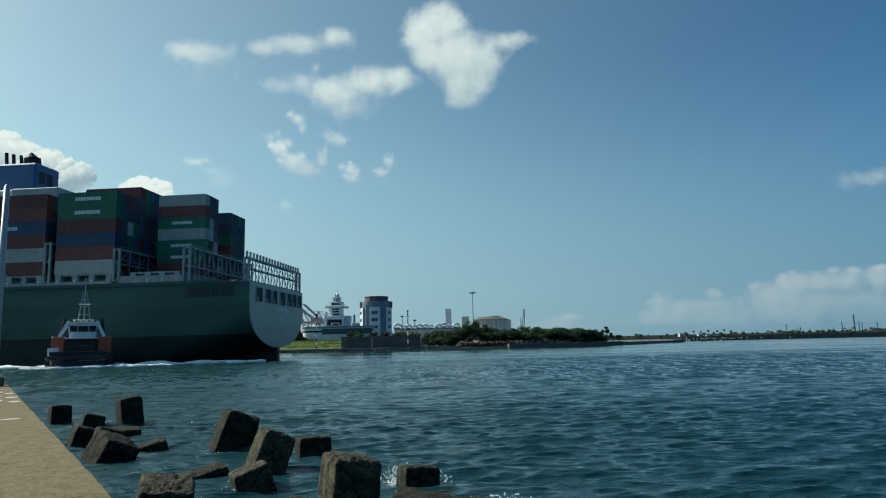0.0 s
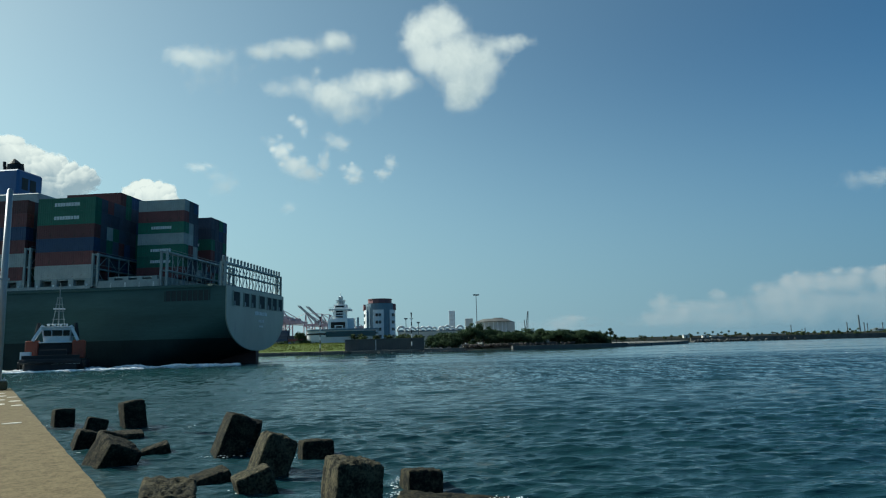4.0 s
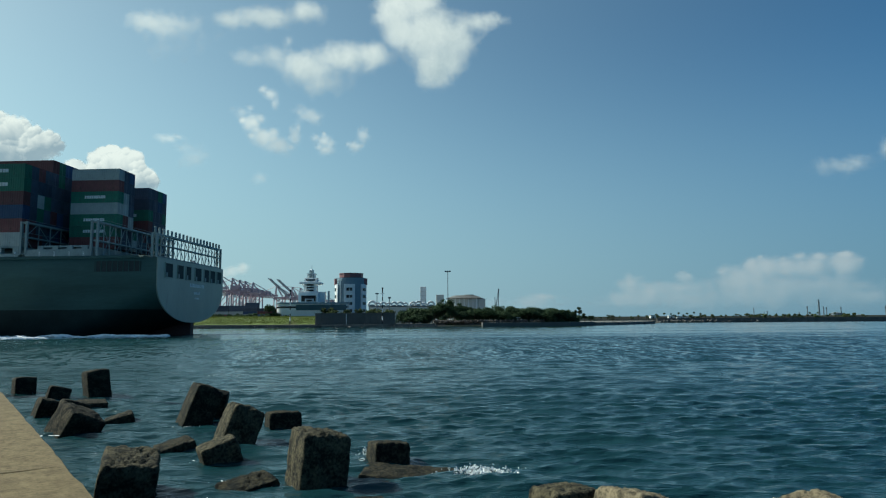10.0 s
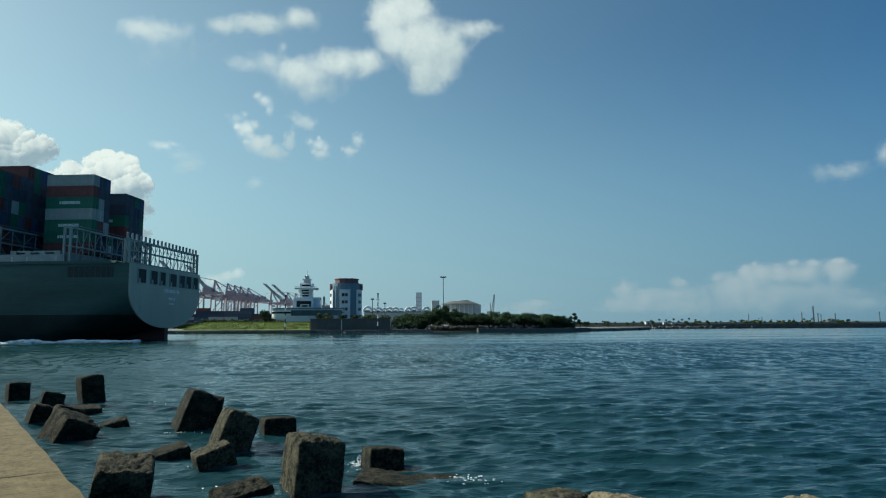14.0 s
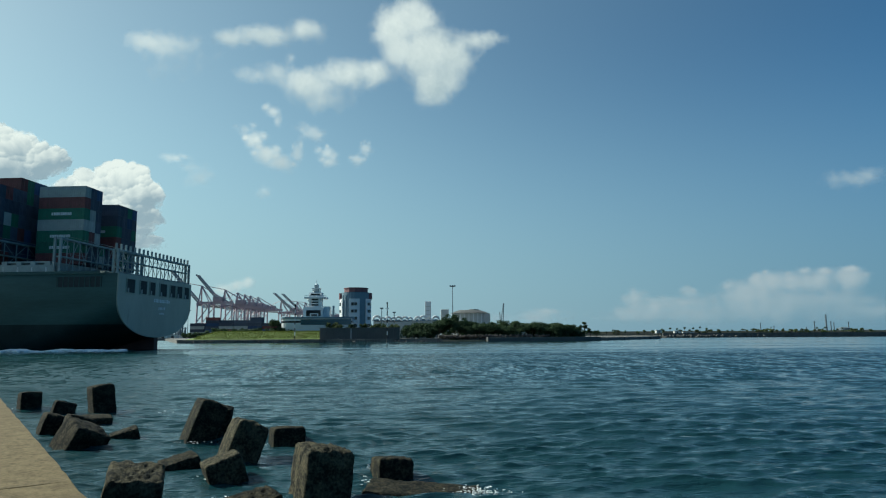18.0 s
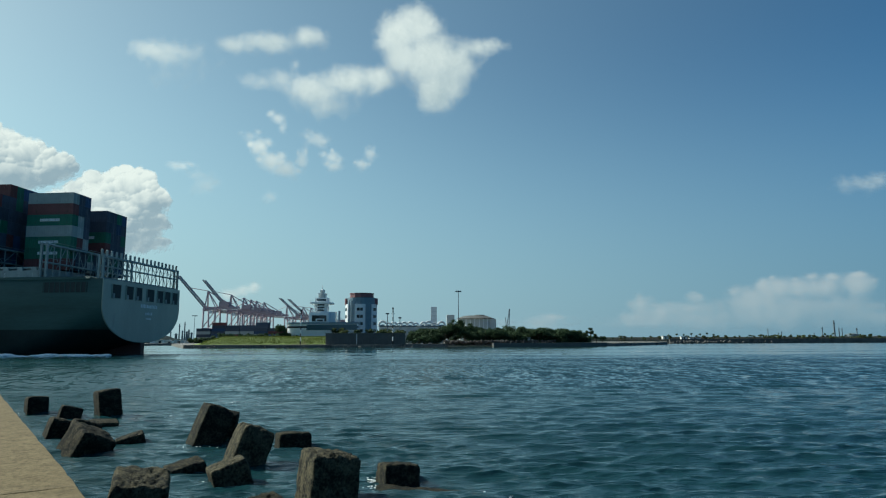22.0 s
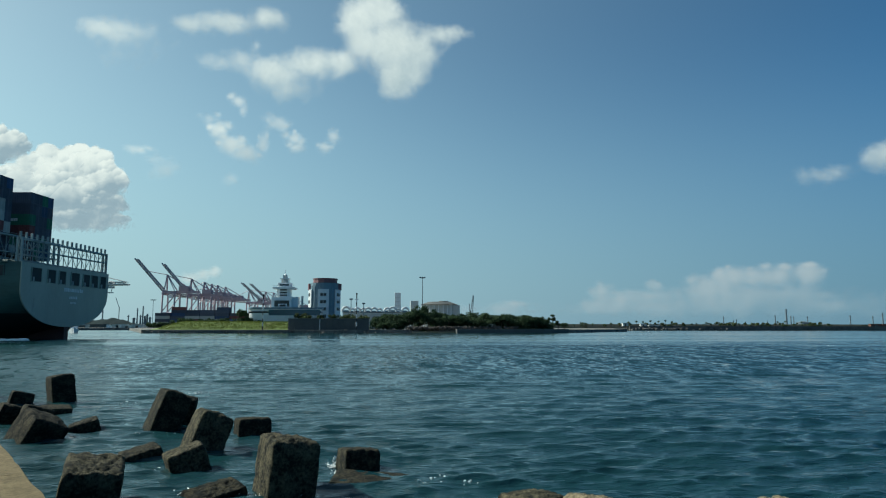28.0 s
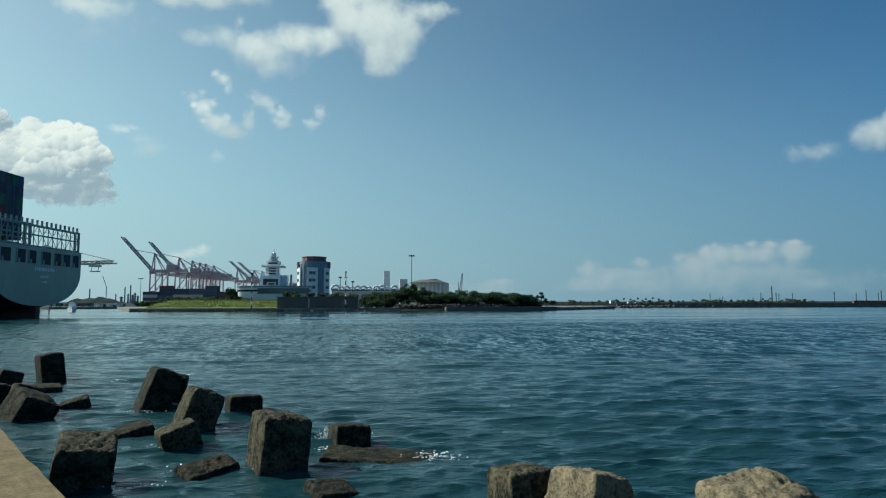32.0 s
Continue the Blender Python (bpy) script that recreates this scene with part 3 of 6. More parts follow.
LOW = "low algae-dark concrete block almost awash"
for k, (x, y, top, w, d, h, rx, ry, rz, *more) in enumerate((
    (-2.00, 13.73, 1.00, 0.90, 1.08, 2.84, -2, 7, 25),
    (-5.27, 12.66, 0.76, 0.92, 1.16, 2.61, 8, 8, 22),
    (-3.34, 13.31, 0.13, 1.00, 0.62, 2.01, 11, -8, 42, LOW),
    (-4.18, 20.81, 0.45, 0.90, 1.03, 2.25, -6, 2, 20),
    (-0.75, 15.70, 0.42, 0.76, 0.96, 2.25, -8, 3, 16),
    (-6.78, 21.84, 1.13, 0.80, 1.01, 3.20, -1, 21, 30),
    (-6.85, 23.00, 0.86, 0.75, 0.83, 2.61, 2, 9, 12),
    (-4.64, 18.25, 0.92, 0.80, 1.22, 2.96, -2, 20, 24),
    (-4.71, 15.79, 0.45, 0.78, 0.90, 2.13, -2, -18, 26, LOW),
    (-6.16, 17.22, 0.20, 0.84, 0.72, 1.90, 3, -12, 32, LOW),
    (-14.21, 29.92, 1.12, 0.86, 1.08, 3.08, -4, -6, 38),
    (-12.30, 25.80, 0.27, 0.95, 0.86, 1.90, 5, 3, 30, LOW),
    (-15.28, 29.21, 0.46, 0.78, 0.96, 2.13, -4, 15, 32),
    (-11.45, 22.90, 0.57, 0.80, 1.04, 2.73, -4, 16, 32),
    (-9.88, 20.28, 0.61, 0.96, 1.20, 2.61, 14, 23, 48),
    (-12.72, 23.83, 0.53, 0.76, 0.94, 2.37, -4, 18, 36),
    (-9.68, 22.06, 0.23, 0.80, 0.84, 2.01, 0, -15, 25, LOW),
    (-18.02, 31.32, 0.72, 0.80, 1.07, 2.61, -6, 1, 38),
    (-0.05, 14.40, 0.02, 2.3, 0.95, 1.66, 4, 3, -8, LOW),
    (-0.83, 11.79, 0.08, 0.71, 0.71, 1.54, 8, 6, 30, LOW),
    (2.18, 10.45, 0.63, 0.76, 0.80, 2.49, -3, 0, 18),
)):
    armour_block(x, y, top, w, d, h, rx, ry, rz, 20 + k, M_BLOCK_MID if k in (0, 1, 7, 8, 20) else None, label=more[0] if more else "dark weathered concrete armour block standing in the water")
armour_block(3.13, 9.80, 0.70, 0.90, 0.86, 2.49, -1, 14, 34, 60, M_BLOCK_PALE, 0.03, "pale broken concrete block with worn faces")
armour_block(5.10, 8.75, 0.72, 1.22, 0.92, 2.61, 10, -5, 16, 61, M_BLOCK_PALE, 0.06, "broad tan concrete block with a crumbling top")
foam_patches("foam", ((-1.19, 15.88, 0.14, 0.16, 55, 0.06), (-1.24, 15.11, 0.09, 0.12, 16, 0.06), (-3.91, 13.57, 0.14, 0.07, 22, 0.06), (-2.96, 13.63, 0.18, 0.06, 14, 0.05), (-4.86, 15.64, 0.24, 0.06, 14, 0.045), (-2.2, 13.25, 0.4, 0.05, 22, 0.04), (-5.5, 12.35, 0.35, 0.06, 18, 0.04), (-7.1, 20.8, 0.4, 0.06, 18, 0.05), (-4.3, 20.5, 0.35, 0.06, 14, 0.05), (-18.13, 30.93, 0.36, 0.12, 10, 0.08), (1.07, 14.22, 0.34, 0.16, 60, 0.05), (-4.21, 12.21, 0.24, 0.12, 14, 0.05), (-10.90, 29.15, 0.36, 0.18, 6, 0.08)), 3, "scraps of white froth round the blocks")


def splash(x, y, wide, deep, high, count, seed, label):
    """Water thrown up at a block: many small white drops and shreds, thickest at the foot."""
    rnd, bm = random.Random(seed), bmesh.new()
    for _ in range(count):
        up = high * rnd.random() ** 2.2
        m = Matrix.Translation((rnd.gauss(0, wide * (1 - 0.4 * up / high)), rnd.gauss(0, deep), up)) @ Euler((rnd.random() * 3, rnd.random() * 3, 0)).to_matrix().to_4x4()
        bmesh.ops.create_icosphere(bm, subdivisions=1, radius=rnd.uniform(0.006, 0.022), matrix=m @ Matrix.Diagonal((2.2, 1.0, 0.7, 1)))
    ob = tagged(part("splash", bm, M_FOAM), label, "foam", kind="stuff")
    ob.matrix_basis = pose(x, y, 0)
    return ob


block_splash = splash(-1.0, 16.35, 0.42, 0.16, 0.34, 520, 41, "white splash of a wave behind a block")
slab_splash = splash(1.25, 14.2, 0.42, 0.12, 0.12, 260, 42, "froth of a wave breaking over a low slab")

# ---- container ship ----
SHIP_TURN = -5.59
ship = empty("container_ship", pose(-43.91, 148.61, 0.5, 0, 0, SHIP_TURN), "large dark green container ship, stern in view, stacked with containers", "ship")
BEAM, DECK, SHIP_LONG = 37.6, 17.9, 292.0


def hull_section(u, n=22):
    """Half of the hull's outline at u metres from the stern, keel first: (half breadth, height)."""
    grow = min(1.0, u / 34.0)
    low = 2.5 - 12.0 * min(1.0, (u / 34.0) ** 1.25)
    half = BEAM / 2 * (1.0 if u < 225 else max(0.02, 1 - ((u - 225) / (SHIP_LONG - 225)) ** 2.2))
    turn = 11.5 - 13.5 * grow ** 1.05
    power = 2.15 + 2.2 * grow
    rows = []
    for k in range(n):
        a = math.pi / 2 * k / (n - 1)
        rows.append((half * math.sin(a) ** (2 / power), turn - (turn - low) * math.cos(a) ** (2 / power)))
    rows.append((half, max(turn + 0.4, 12.0)))
    rows.append((half, DECK - (0.5 if u < 3 else 0)))
    return rows


def ship_hull():
    us = [0, 1.5, 3, 5, 8, 11, 15, 20, 26, 33, 42, 60, 90, 130, 180, 220, 240, 255, 268, 278, 286, SHIP_LONG]
    bm, rings = bmesh.new(), []
    for u in us:
        rows = hull_section(u)
        outline = [(-u, BEAM / 2 - h, z) for h, z in rows[::-1]] + [(-u, BEAM / 2 + h, z) for h, z in rows[1:]]
        rings.append([bm.verts.new(p) for p in outline])
    for a, b in zip(rings, rings[1:]):
        for k in range(len(a) - 1):
            bm.faces.new((a[k], a[k + 1], b[k + 1], b[k]))
    for a, b in zip(rings, rings[1:]):
        bm.faces.new((a[0], b[0], b[-1], a[-1]))
    # the lower plating is darker: bottom paint, with the low hull's shade in its colour
    bmesh.ops.bisect_plane(bm, geom=bm.verts[:] + bm.edges[:] + bm.faces[:], plane_co=(0, 0, 5.6), plane_no=(0, 0, 1))
    low = bm.copy()
    bmesh.ops.delete(low, geom=[f for f in low.faces if f.calc_center_median().z >= 5.6], context="FACES")
    bmesh.ops.delete(bm, geom=[f for f in bm.faces if f.calc_center_median().z < 5.6], context="FACES")
    part("shaded_lower_hull", low, M_BOOTSHADE, ship, "dark lower hull, bottom paint with shade put into its colour", smooth=True)
    hull = part("hull", bm, M_HULL, ship, "dark green hull plating", smooth=True)
    # the flat stern, a little proud, with its row of openings
    bm = bmesh.new()
    rows = hull_section(0)
    outline = [(BEAM / 2 - h, z) for h, z in rows[::-1]] + [(BEAM / 2 + h, z) for h, z in rows[1:]]
    for x, flip in ((0.02, False), (0.30, True)):
        ring = [bm.verts.new((x, y, z)) for y, z in outline]
        bm.faces.new(ring if flip else ring[::-1])
    bm.verts.ensure_lookup_table()
    n = len(outline)
    for k in range(n):
        j = (k + 1) % n
        bm.faces.new((bm.verts[k], bm.verts[j], bm.verts[n + j], bm.verts[n + k]))
    part("transom", bm, M_TRANSOM, ship, "pale grey flat stern plate")
    for y0, y1 in ((3.5, 7.2), (9.6, 12.8), (14.2, 17.0), (19.4, 23.1), (24.9, 27.9), (28.8, 32.0), (33.2, 36.2)):
        # no hole is cut: a dark panel on the plate gives the opening's shade
        op = part("opening_shade", a_box(0.31, 0.36, y0, y1, 13.1, 16.4, bevel=0.01), M_DARK, ship, "dark panel for the shade inside a mooring deck opening")
        bm = bmesh.new()
        for a, b, c, d in ((y0 - 0.12, y0 + 0.06, 13.0, 16.5), (y1 - 0.06, y1 + 0.12, 13.0, 16.5), (y0, y1, 12.98, 13.14), (y0, y1, 16.36, 16.52)):
            box(bm, 0.3, 0.46, a, b, c, d)
        part("rim", bm, M_TRANSOM, op)
        part("bollard", a_box(0.37, 0.45, y0 + 0.5, y0 + 1.1, 13.2, 14.2), M_DECKGREY, op)
    # writing that cannot be read: bars of its size
    rnd = random.Random(5)
    for z, y, width, high, count in ((11.4, 21.0, 8.4, 0.95, 11), (9.6, 21.0, 3.6, 0.75, 5), (8.4, 21.0, 2.6, 0.45, 5)):
        step = width / count
        for k in range(count):
            y0 = y - width / 2 + k * step
            part("letter_bar", a_box(0.305, 0.33, y0, y0 + step * rnd.uniform(0.55, 0.75), z, z + high * rnd.uniform(0.8, 1)), M_LETTER, ship)
    bm = bmesh.new()
    prism(bm, [(0.25, BEAM / 2 - 0.9), (0.25, BEAM / 2 + 0.9), (-26, BEAM / 2 + 2.5), (-26, BEAM / 2 - 2.5)], -9, 3.2)
    part("skeg", bm, M_BOOT, ship, "dark red stern post at the waterline")
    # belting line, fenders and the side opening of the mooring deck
    # the side opening's shade is a dark sheet laid on the plating
    part("side_shade", a_box(-14.6, -3.6, -0.03, 0.05, 14.2, 16.6), M_DARK, ship, "dark sheet for the shade in the aft mooring deck's side opening")
    for k in range(9):
        part("recess_pillar", a_box(-14.4 + k * 1.3, -14.2 + k * 1.3, -0.1, 0.04, 14.2, 16.7), M_HULL, ship)
    part("rubbing_strake", a_box(-240, -3, -0.12, 0.06, 17.2, 17.45), M_HULL, ship)
    return hull


ship_hull()


def strut(parent, name, p, q, w, mat=None, label=""):
    return part(name, bar(bmesh.new(), p, q, w), mat or M_DECKGREY, parent, label)


def lashing_bridge(u, y0, y1, z0, z1, bays, tips, deep=1.0):
    """A frame across the ship: posts, walkways, diagonals, and prongs along its top."""
    lead = part("lashing_bridge", a_box(-u - deep / 2, -u + deep / 2, y0, y1, z1 - 0.95, z1 - 0.55), M_DECKGREY, ship, "grey steel lashing bridge across the deck")
    step = (y1 - y0) / bays
    levels = [z0 + 0.3, z0 + (z1 - z0) * 0.5, z1 - 0.75]
    for z in levels[:2]:
        part("walkway", a_box(-u - deep / 2, -u + deep / 2, y0, y1, z - 0.12, z + 0.14), M_DECKGREY, lead)
    for k in range(bays + 1):
        y = y0 + k * step
        wide = 0.5 if k in (0, bays) else 0.17
        top = z1 + (0.85 if tips else 0)
        for x in (-deep / 2, deep / 2):
            if x > 0 or k in (0, bays):
                part("post", a_box(-u + x - wide / 2, -u + x + wide / 2, y - wide / 2, y + wide / 2, z0, z1 - 0.5), M_DECKGREY, lead)
        if tips:
            part("prong", a_box(-u - 0.25, -u + 0.25, y - 0.16, y + 0.16, z1 - 0.6, top, bevel=0.05), M_DECKGREY, lead)
        if k < bays:
            a, b = (y, y + step) if k % 2 else (y + step, y)
            strut(lead, "brace", (-u + 0.3, a, levels[0]), (-u + 0.3, b, levels[1]), 0.13)
            strut(lead, "brace", (-u + 0.3, b, levels[1]), (-u + 0.3, a, levels[2]), 0.13)
    for z in (levels[1] + 1.0, z1 - 0.1) if not tips else (levels[1] + 1.0,):
        part("handrail", a_box(-u + deep / 2 - 0.03, -u + deep / 2 + 0.03, y0, y1, z - 0.03, z + 0.03), M_DECKGREY, lead)
    return lead


lashing_bridge(0.9, 0.5, 37.1, 17.4, 23.6, 18, True)
lashing_bridge(15.1, 0.3, 37.3, 16.4, 26.6, 15, False, 1.4)
lashing_bridge(32.0, 0.2, 37.4, 18.3, 26.6, 9, False, 1.3)
lashing_bridge(49.2, 0.2, 37.4, 18.3, 28.6, 9, False, 1.3)
for u0, u1 in ((16.5, 28.8), (33.0, 47.3), (50.2, 63.6)):
    part("hatch_coaming", a_box(-u1, -u0, 3.0, 34.6, DECK, 20.35), M_DECKGREY, ship)
    part("side_stanchion", a_box(-u1 + 0.2, -u0 - 0.2, 0.5, 2.3, 20.0, 20.4), M_DECKGREY, ship)
    for k in range(4):
        u = u0 + 0.9 + k * (u1 - u0 - 1.8) / 3
        part("pedestal", a_box(-u - 0.7, -u + 0.7, 0.25, 1.5, DECK, 20.35, bevel=0.05), M_DECKGREY, ship)
        part("bulwark_post", a_box(-u - 0.2, -u + 0.2, 0.05, 0.2, DECK, 19.0), M_WHITE, ship)
part("bulwark", a_box(-31.3, -15.8, 0.05, 0.3, DECK, 19.5, bevel=0.04), M_DECKGREY, ship)
part("bulwark", a_box(-240, -33.0, 0.05, 0.25, DECK, 18.6, bevel=0.03), M_DECKGREY, ship)


def container_mesh(paint, long, high):
    """A container: corrugated side towards the water, end door set back in its frame."""
    h = long / 2
    outline = [(-h, 2.44), (-h, 0), (-h + 0.18, 0)]
    x = -h + 0.24
    while x < h - 0.6:
        outline += [(x, 0.06), (x + 0.22, 0.06), (x + 0.28, 0.0), (x + 0.50, 0.0)]
        x += 0.56
    outline += [(h - 0.18, 0.05), (h - 0.18, 0), (h, 0), (h, 2.44)]
    bm = prism(bmesh.new(), outline, 0, high)
    bm.normal_update()
    pick = [f for f in bm.faces if abs(f.normal.x) > 0.9 and abs(f.calc_center_median().x) > h - 0.05 and f.calc_area() > 2]
    bmesh.ops.inset_individual(bm, faces=pick, thickness=0.14, depth=-0.06)
    for y in (0.42, 0.82, 1.62, 2.02):  # lock rods of the doors
        box(bm, h - 0.05, h + 0.02, y - 0.035, y + 0.035, 0.12, high - 0.12)
    bmesh.ops.recalc_face_normals(bm, faces=bm.faces)
    me = bpy.data.meshes.new("container")
    bm.to_mesh(me)
    bm.free()
    me.materials.append(BOX_PAINT[paint])
    return me


BOXES = {}


def container(u, y, z, paint, long, high, mark=""):
    key = (paint, long, high)
    if key not in BOXES:
        BOXES[key] = container_mesh(*key)
    ob = share("container", BOXES[key], ship, pose(-u - long / 2, y, z))
    if mark:
        ob["label"] = f"{paint} container with a row of white marks"
        count, width, left = (9, long * 0.44, -long * 0.21) if mark == "wide" else (7, 3.4, -3.9)
        for k in range(count):
            x = left + k * width / count
            part("mark", a_box(x, x + width / count * (0.86 if k % 3 else 0.78), -0.035, 0.05, high * 0.37, high * 0.63), M_LETTER, ob)
    return ob


def bay(u, long, high, y0, z0, near, columns, seed, extra=None, taller=0.16):
    """One bay: the outer column as listed from the bottom, then the columns behind it with their heights in tiers; extra names a column's paints."""
    rnd, extra = random.Random(seed), extra or {}
    for k, (paint, mark) in enumerate(near):
        container(u, y0, z0 + k * high, paint, long, high - 0.03, mark)
    for c, tiers in enumerate(columns):
        y = y0 + 2.5 * (c + 1)
        for k in range(tiers):
            paint = rnd.choice(("navy", "navy", "navy", "green", "navy", "navy", "blue", "navy", "red", "navy", "navy", "green", "grey", "red"))
            if c > max(extra, default=99):
                paint = rnd.choice(("navy", "navy", "navy", "green", "blue", "navy"))
            if c in extra and k < len(extra[c]):
                paint = extra[c][k]
          
            tall = high + (taller if c in extra or c > max(extra, default=99) else 0)
            container(u, y, z0 + k * tall, paint, long, tall - 0.03, "wide" if c in extra and paint == "green" else "")


bay(16.3, 12.19, 2.86, 11.4, 20.9, (("red", ""), ("green", "wide"), ("green", "wide"), ("grey", ""), ("green", "wide"), ("red", ""), ("grey", "")), [7, 7, 2, 2, 2, 6, 6, 6, 6], 1, {5: ("red", "navy", "red", "green", "navy", "navy")})
bay(32.8, 14.6, 3.25, 0.3, 20.4, (("grey", ""), ("red", ""), ("blue", ""), ("red", ""), ("green", "wide"), ("green", "wide")), [6, 6, 6, 7, 7, 7, 7, 7, 7, 6, 6, 6, 6], 2, {3: ("navy", "navy", "red", "navy", "navy", "navy", "red")}, 0.0)
bay(50.2, 13.4, 3.25, 0.3, 20.4, (("red", ""), ("grey", ""), ("red", ""), ("blue", "left"), ("red", ""), ("red", "")), [6] * 7, 3)
# the bays far forward, never near the camera
bm = bmesh.new()
rnd_bay = random.Random(12)
for b in range(12):
    u = 92 + b * 14.6
    for c in range(14 if u < 230 else 9):
        tiers = 7 - rnd_bay.choice((0, 0, 1)) - (2 if u > 225 else 0)
        y = 1.2 + c * 2.5 + (0 if u < 230 else 6.4)
        box(bm, -u - 12.2, -u, y, y + 2.44, 20.4, 20.4 + tiers * 2.86)
part("container_stack", bm, BOX_PAINT["red"], ship, "stacked containers of the forward bays")["kind"] = "stuff"


def funnel_block():
    casing = part("engine_casing", a_box(-80, -64, 11, 27, DECK, 44.2, bevel=0.2), M_WHITE, ship, "pale casing under the funnel")
    part("casing_front", a_box(-66, -53.5, 8.0, 27, 40.6, 43.6, bevel=0.2), M_DECKGREY, ship)
    fun = part("funnel", a_box(-78.2, -64.8, 14.5, 24, 44.2, 52.3, bevel=0.5), M_FUNNEL, ship, "blue painted funnel")
    for y in (16.0, 19.0):
        # dark panel for the shade between the slats
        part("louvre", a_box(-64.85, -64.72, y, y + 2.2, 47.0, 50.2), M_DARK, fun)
    for u, h, r in ((76.3, 4.3, 0.45), (74.2, 3.8, 0.45), (72.0, 3.4, 0.4), (66.6, 2.4, 0.35)):
        part("exhaust_pipe", a_tube((-u, 18.5, 52.2), (-u - 0.4, 18.5, 52.2 + h), r, n=10), M_BLACK, fun)
    bm = a_tube((-69.6, 19, 52.2), (-69.6, 19, 54.6), 2.0, 1.9, n=14)
    tube(bm, (-69.6, 19, 54.6), (-69.9, 19, 56.4), 1.9, 0.3, n=14)
    part("exhaust_hood", bm, M_BLACK, fun)
    bridge = part("bridge_house", a_box(-196, -184, 2, 35.6, DECK, 50, bevel=0.3), M_WHITE, ship, "white bridge house far forward")
    for z in (47.0, 43.5, 40.0):
        part("window_band", a_box(-184, -183.9, 4, 33.6, z, z + 1.2), M_GLASS, bridge)
    return casing


funnel_block()


# ---- tug ----
def tugboat():
    tug = empty("tugboat", pose(-75.5, 139.1, 0, 0, 0, 25), "harbour tug with white wheelhouse and two orange funnels", "tugboat")
    prof = []
    for y in np.linspace(-12.5, 12.5, 15):
        t = (y + 12.5) / 25
        half = 5.4 * min(1, 0.82 + t * 0.9) if t < 0.25 else 5.4 * (1 if t < 0.6 else math.sqrt(max(0.03, 1 - ((t - 0.6) / 0.41) ** 2)))
        prof.append((y, half, 2.3 + 0.9 * max(0, t - 0.45)))
    bm, rings = bmesh.new(), []
    for y, half, top in prof:
        ring = [(-half, top), (-half * 0.98, 0.4), (-half * 0.7, -2), (half * 0.7, -2), (half * 0.98, 0.4), (half, top)]
        rings.append([bm.verts.new((x, y, z)) for x, z in ring])
    for a, b in zip(rings, rings[1:]):
        for k in range(6):
            j = (k + 1) % 6
            bm.faces.new((a[k], a[j], b[j], b[k]))
    bm.faces.new(rings[0])
    bm.faces.new(rings[-1][::-1])
    hull = part("hull", bm, M_BLACK, tug, "black tug hull", smooth=False)
    part("stern_fender", a_tube((-5.2, -12.6, 1.9), (5.2, -12.6, 1.9), 0.5, n=10), M_BLACK, hull)
    for x in (-5.5, 5.5):
        for k in range(7):
            part("tyre_fender", a_tube((x - 0.2, -10.5 + k * 2.6, 1.2), (x + 0.2, -10.5 + k * 2.6, 1.2), 0.75, n=10), M_BLACK, hull)
    rnd = random.Random(2)
    for k in range(7):
        x = 0.2 + k * 0.72
        part("letter_bar", a_box(x, x + 0.5, -12.58, -12.5, 1.35, 1.35 + rnd.uniform(0.5, 0.65)), M_LETTER, hull)
    part("bulwark", a_box(-4.9, 4.9, -12.4, -12.15, 2.2, 3.1, bevel=0.05), M_BLACK, tug)
    winch = part("towing_winch", a_tube((-1.6, -8.0, 3.4), (1.6, -8.0, 3.4), 0.8, n=12), M_DECKGREY, tug)
    part("winch_frame", a_box(-2.0, 2.0, -8.6, -7.4, 2.3, 3.2), M_BLACK, winch)
    part("tow_bitt", a_box(-2.4, 2.4, -9.9, -9.4, 2.3, 4.2, bevel=0.1), M_BLACK, tug)
    part("deckhouse", a_box(-3.3, 3.3, -5.2, 7.5, 2.3, 5.6, bevel=0.15), M_BLACK, tug, "dark lower deckhouse")
    part("boat_deck", a_box(-3.9, 3.9, -5.8, 7.0, 5.6, 5.85, bevel=0.05), M_WHITE, tug)
    for s in (-1, 1):
        fun = part("funnel", a_box(s * 4.15 - 1.15, s * 4.15 + 1.15, -6.0, -2.6, 2.4, 6.1, bevel=0.2), M_ORANGE, tug, "orange exhaust casing")
        part("exhaust_pipe", a_tube((s * 3.9, -4.2, 6.0), (s * 3.3, -4.0, 9.7), 0.32, n=10), M_BLACK, fun)
        part("arched_leg", bar(bmesh.new(), (s * 4.0, -6.0, 6.0), (s * 2.5, -4.6, 9.1), 0.55), M_WHITE, tug, "white slanted support")
    house = bmesh.new()
    low = [(-2.3, -4.4), (2.3, -4.4), (2.3, 2.2), (-2.3, 2.2)]
    high = [(-2.75, -4.9), (2.75, -4.9), (2.75, 2.8), (-2.75, 2.8)]
    a = [house.verts.new((x, y, 5.85)) for x, y in low]
    b = [house.verts.new((x, y, 8.7)) for x, y in high]
    house.faces.new(a[::-1])
    house.faces.new(b)
    for k in range(4):
        house.faces.new((a[k], a[(k + 1) % 4], b[(k + 1) % 4], b[k]))
    wheelhouse = part("wheelhouse", house, M_WHITE, tug, "white wheelhouse")
    for x0, x1 in ((-2.2, -0.95), (-0.75, 0.95), (1.15, 2.3)):
        bm = bmesh.new()
        ring = [(x0, -4.80, 7.05), (x1, -4.80, 7.05), (x1 * 1.05, -4.97, 8.2), (x0 * 1.05, -4.97, 8.2)]
        f0 = bm.faces.new([bm.verts.new(p) for p in ring])
        bmesh.ops.solidify(bm, geom=[f0], thickness=0.12)
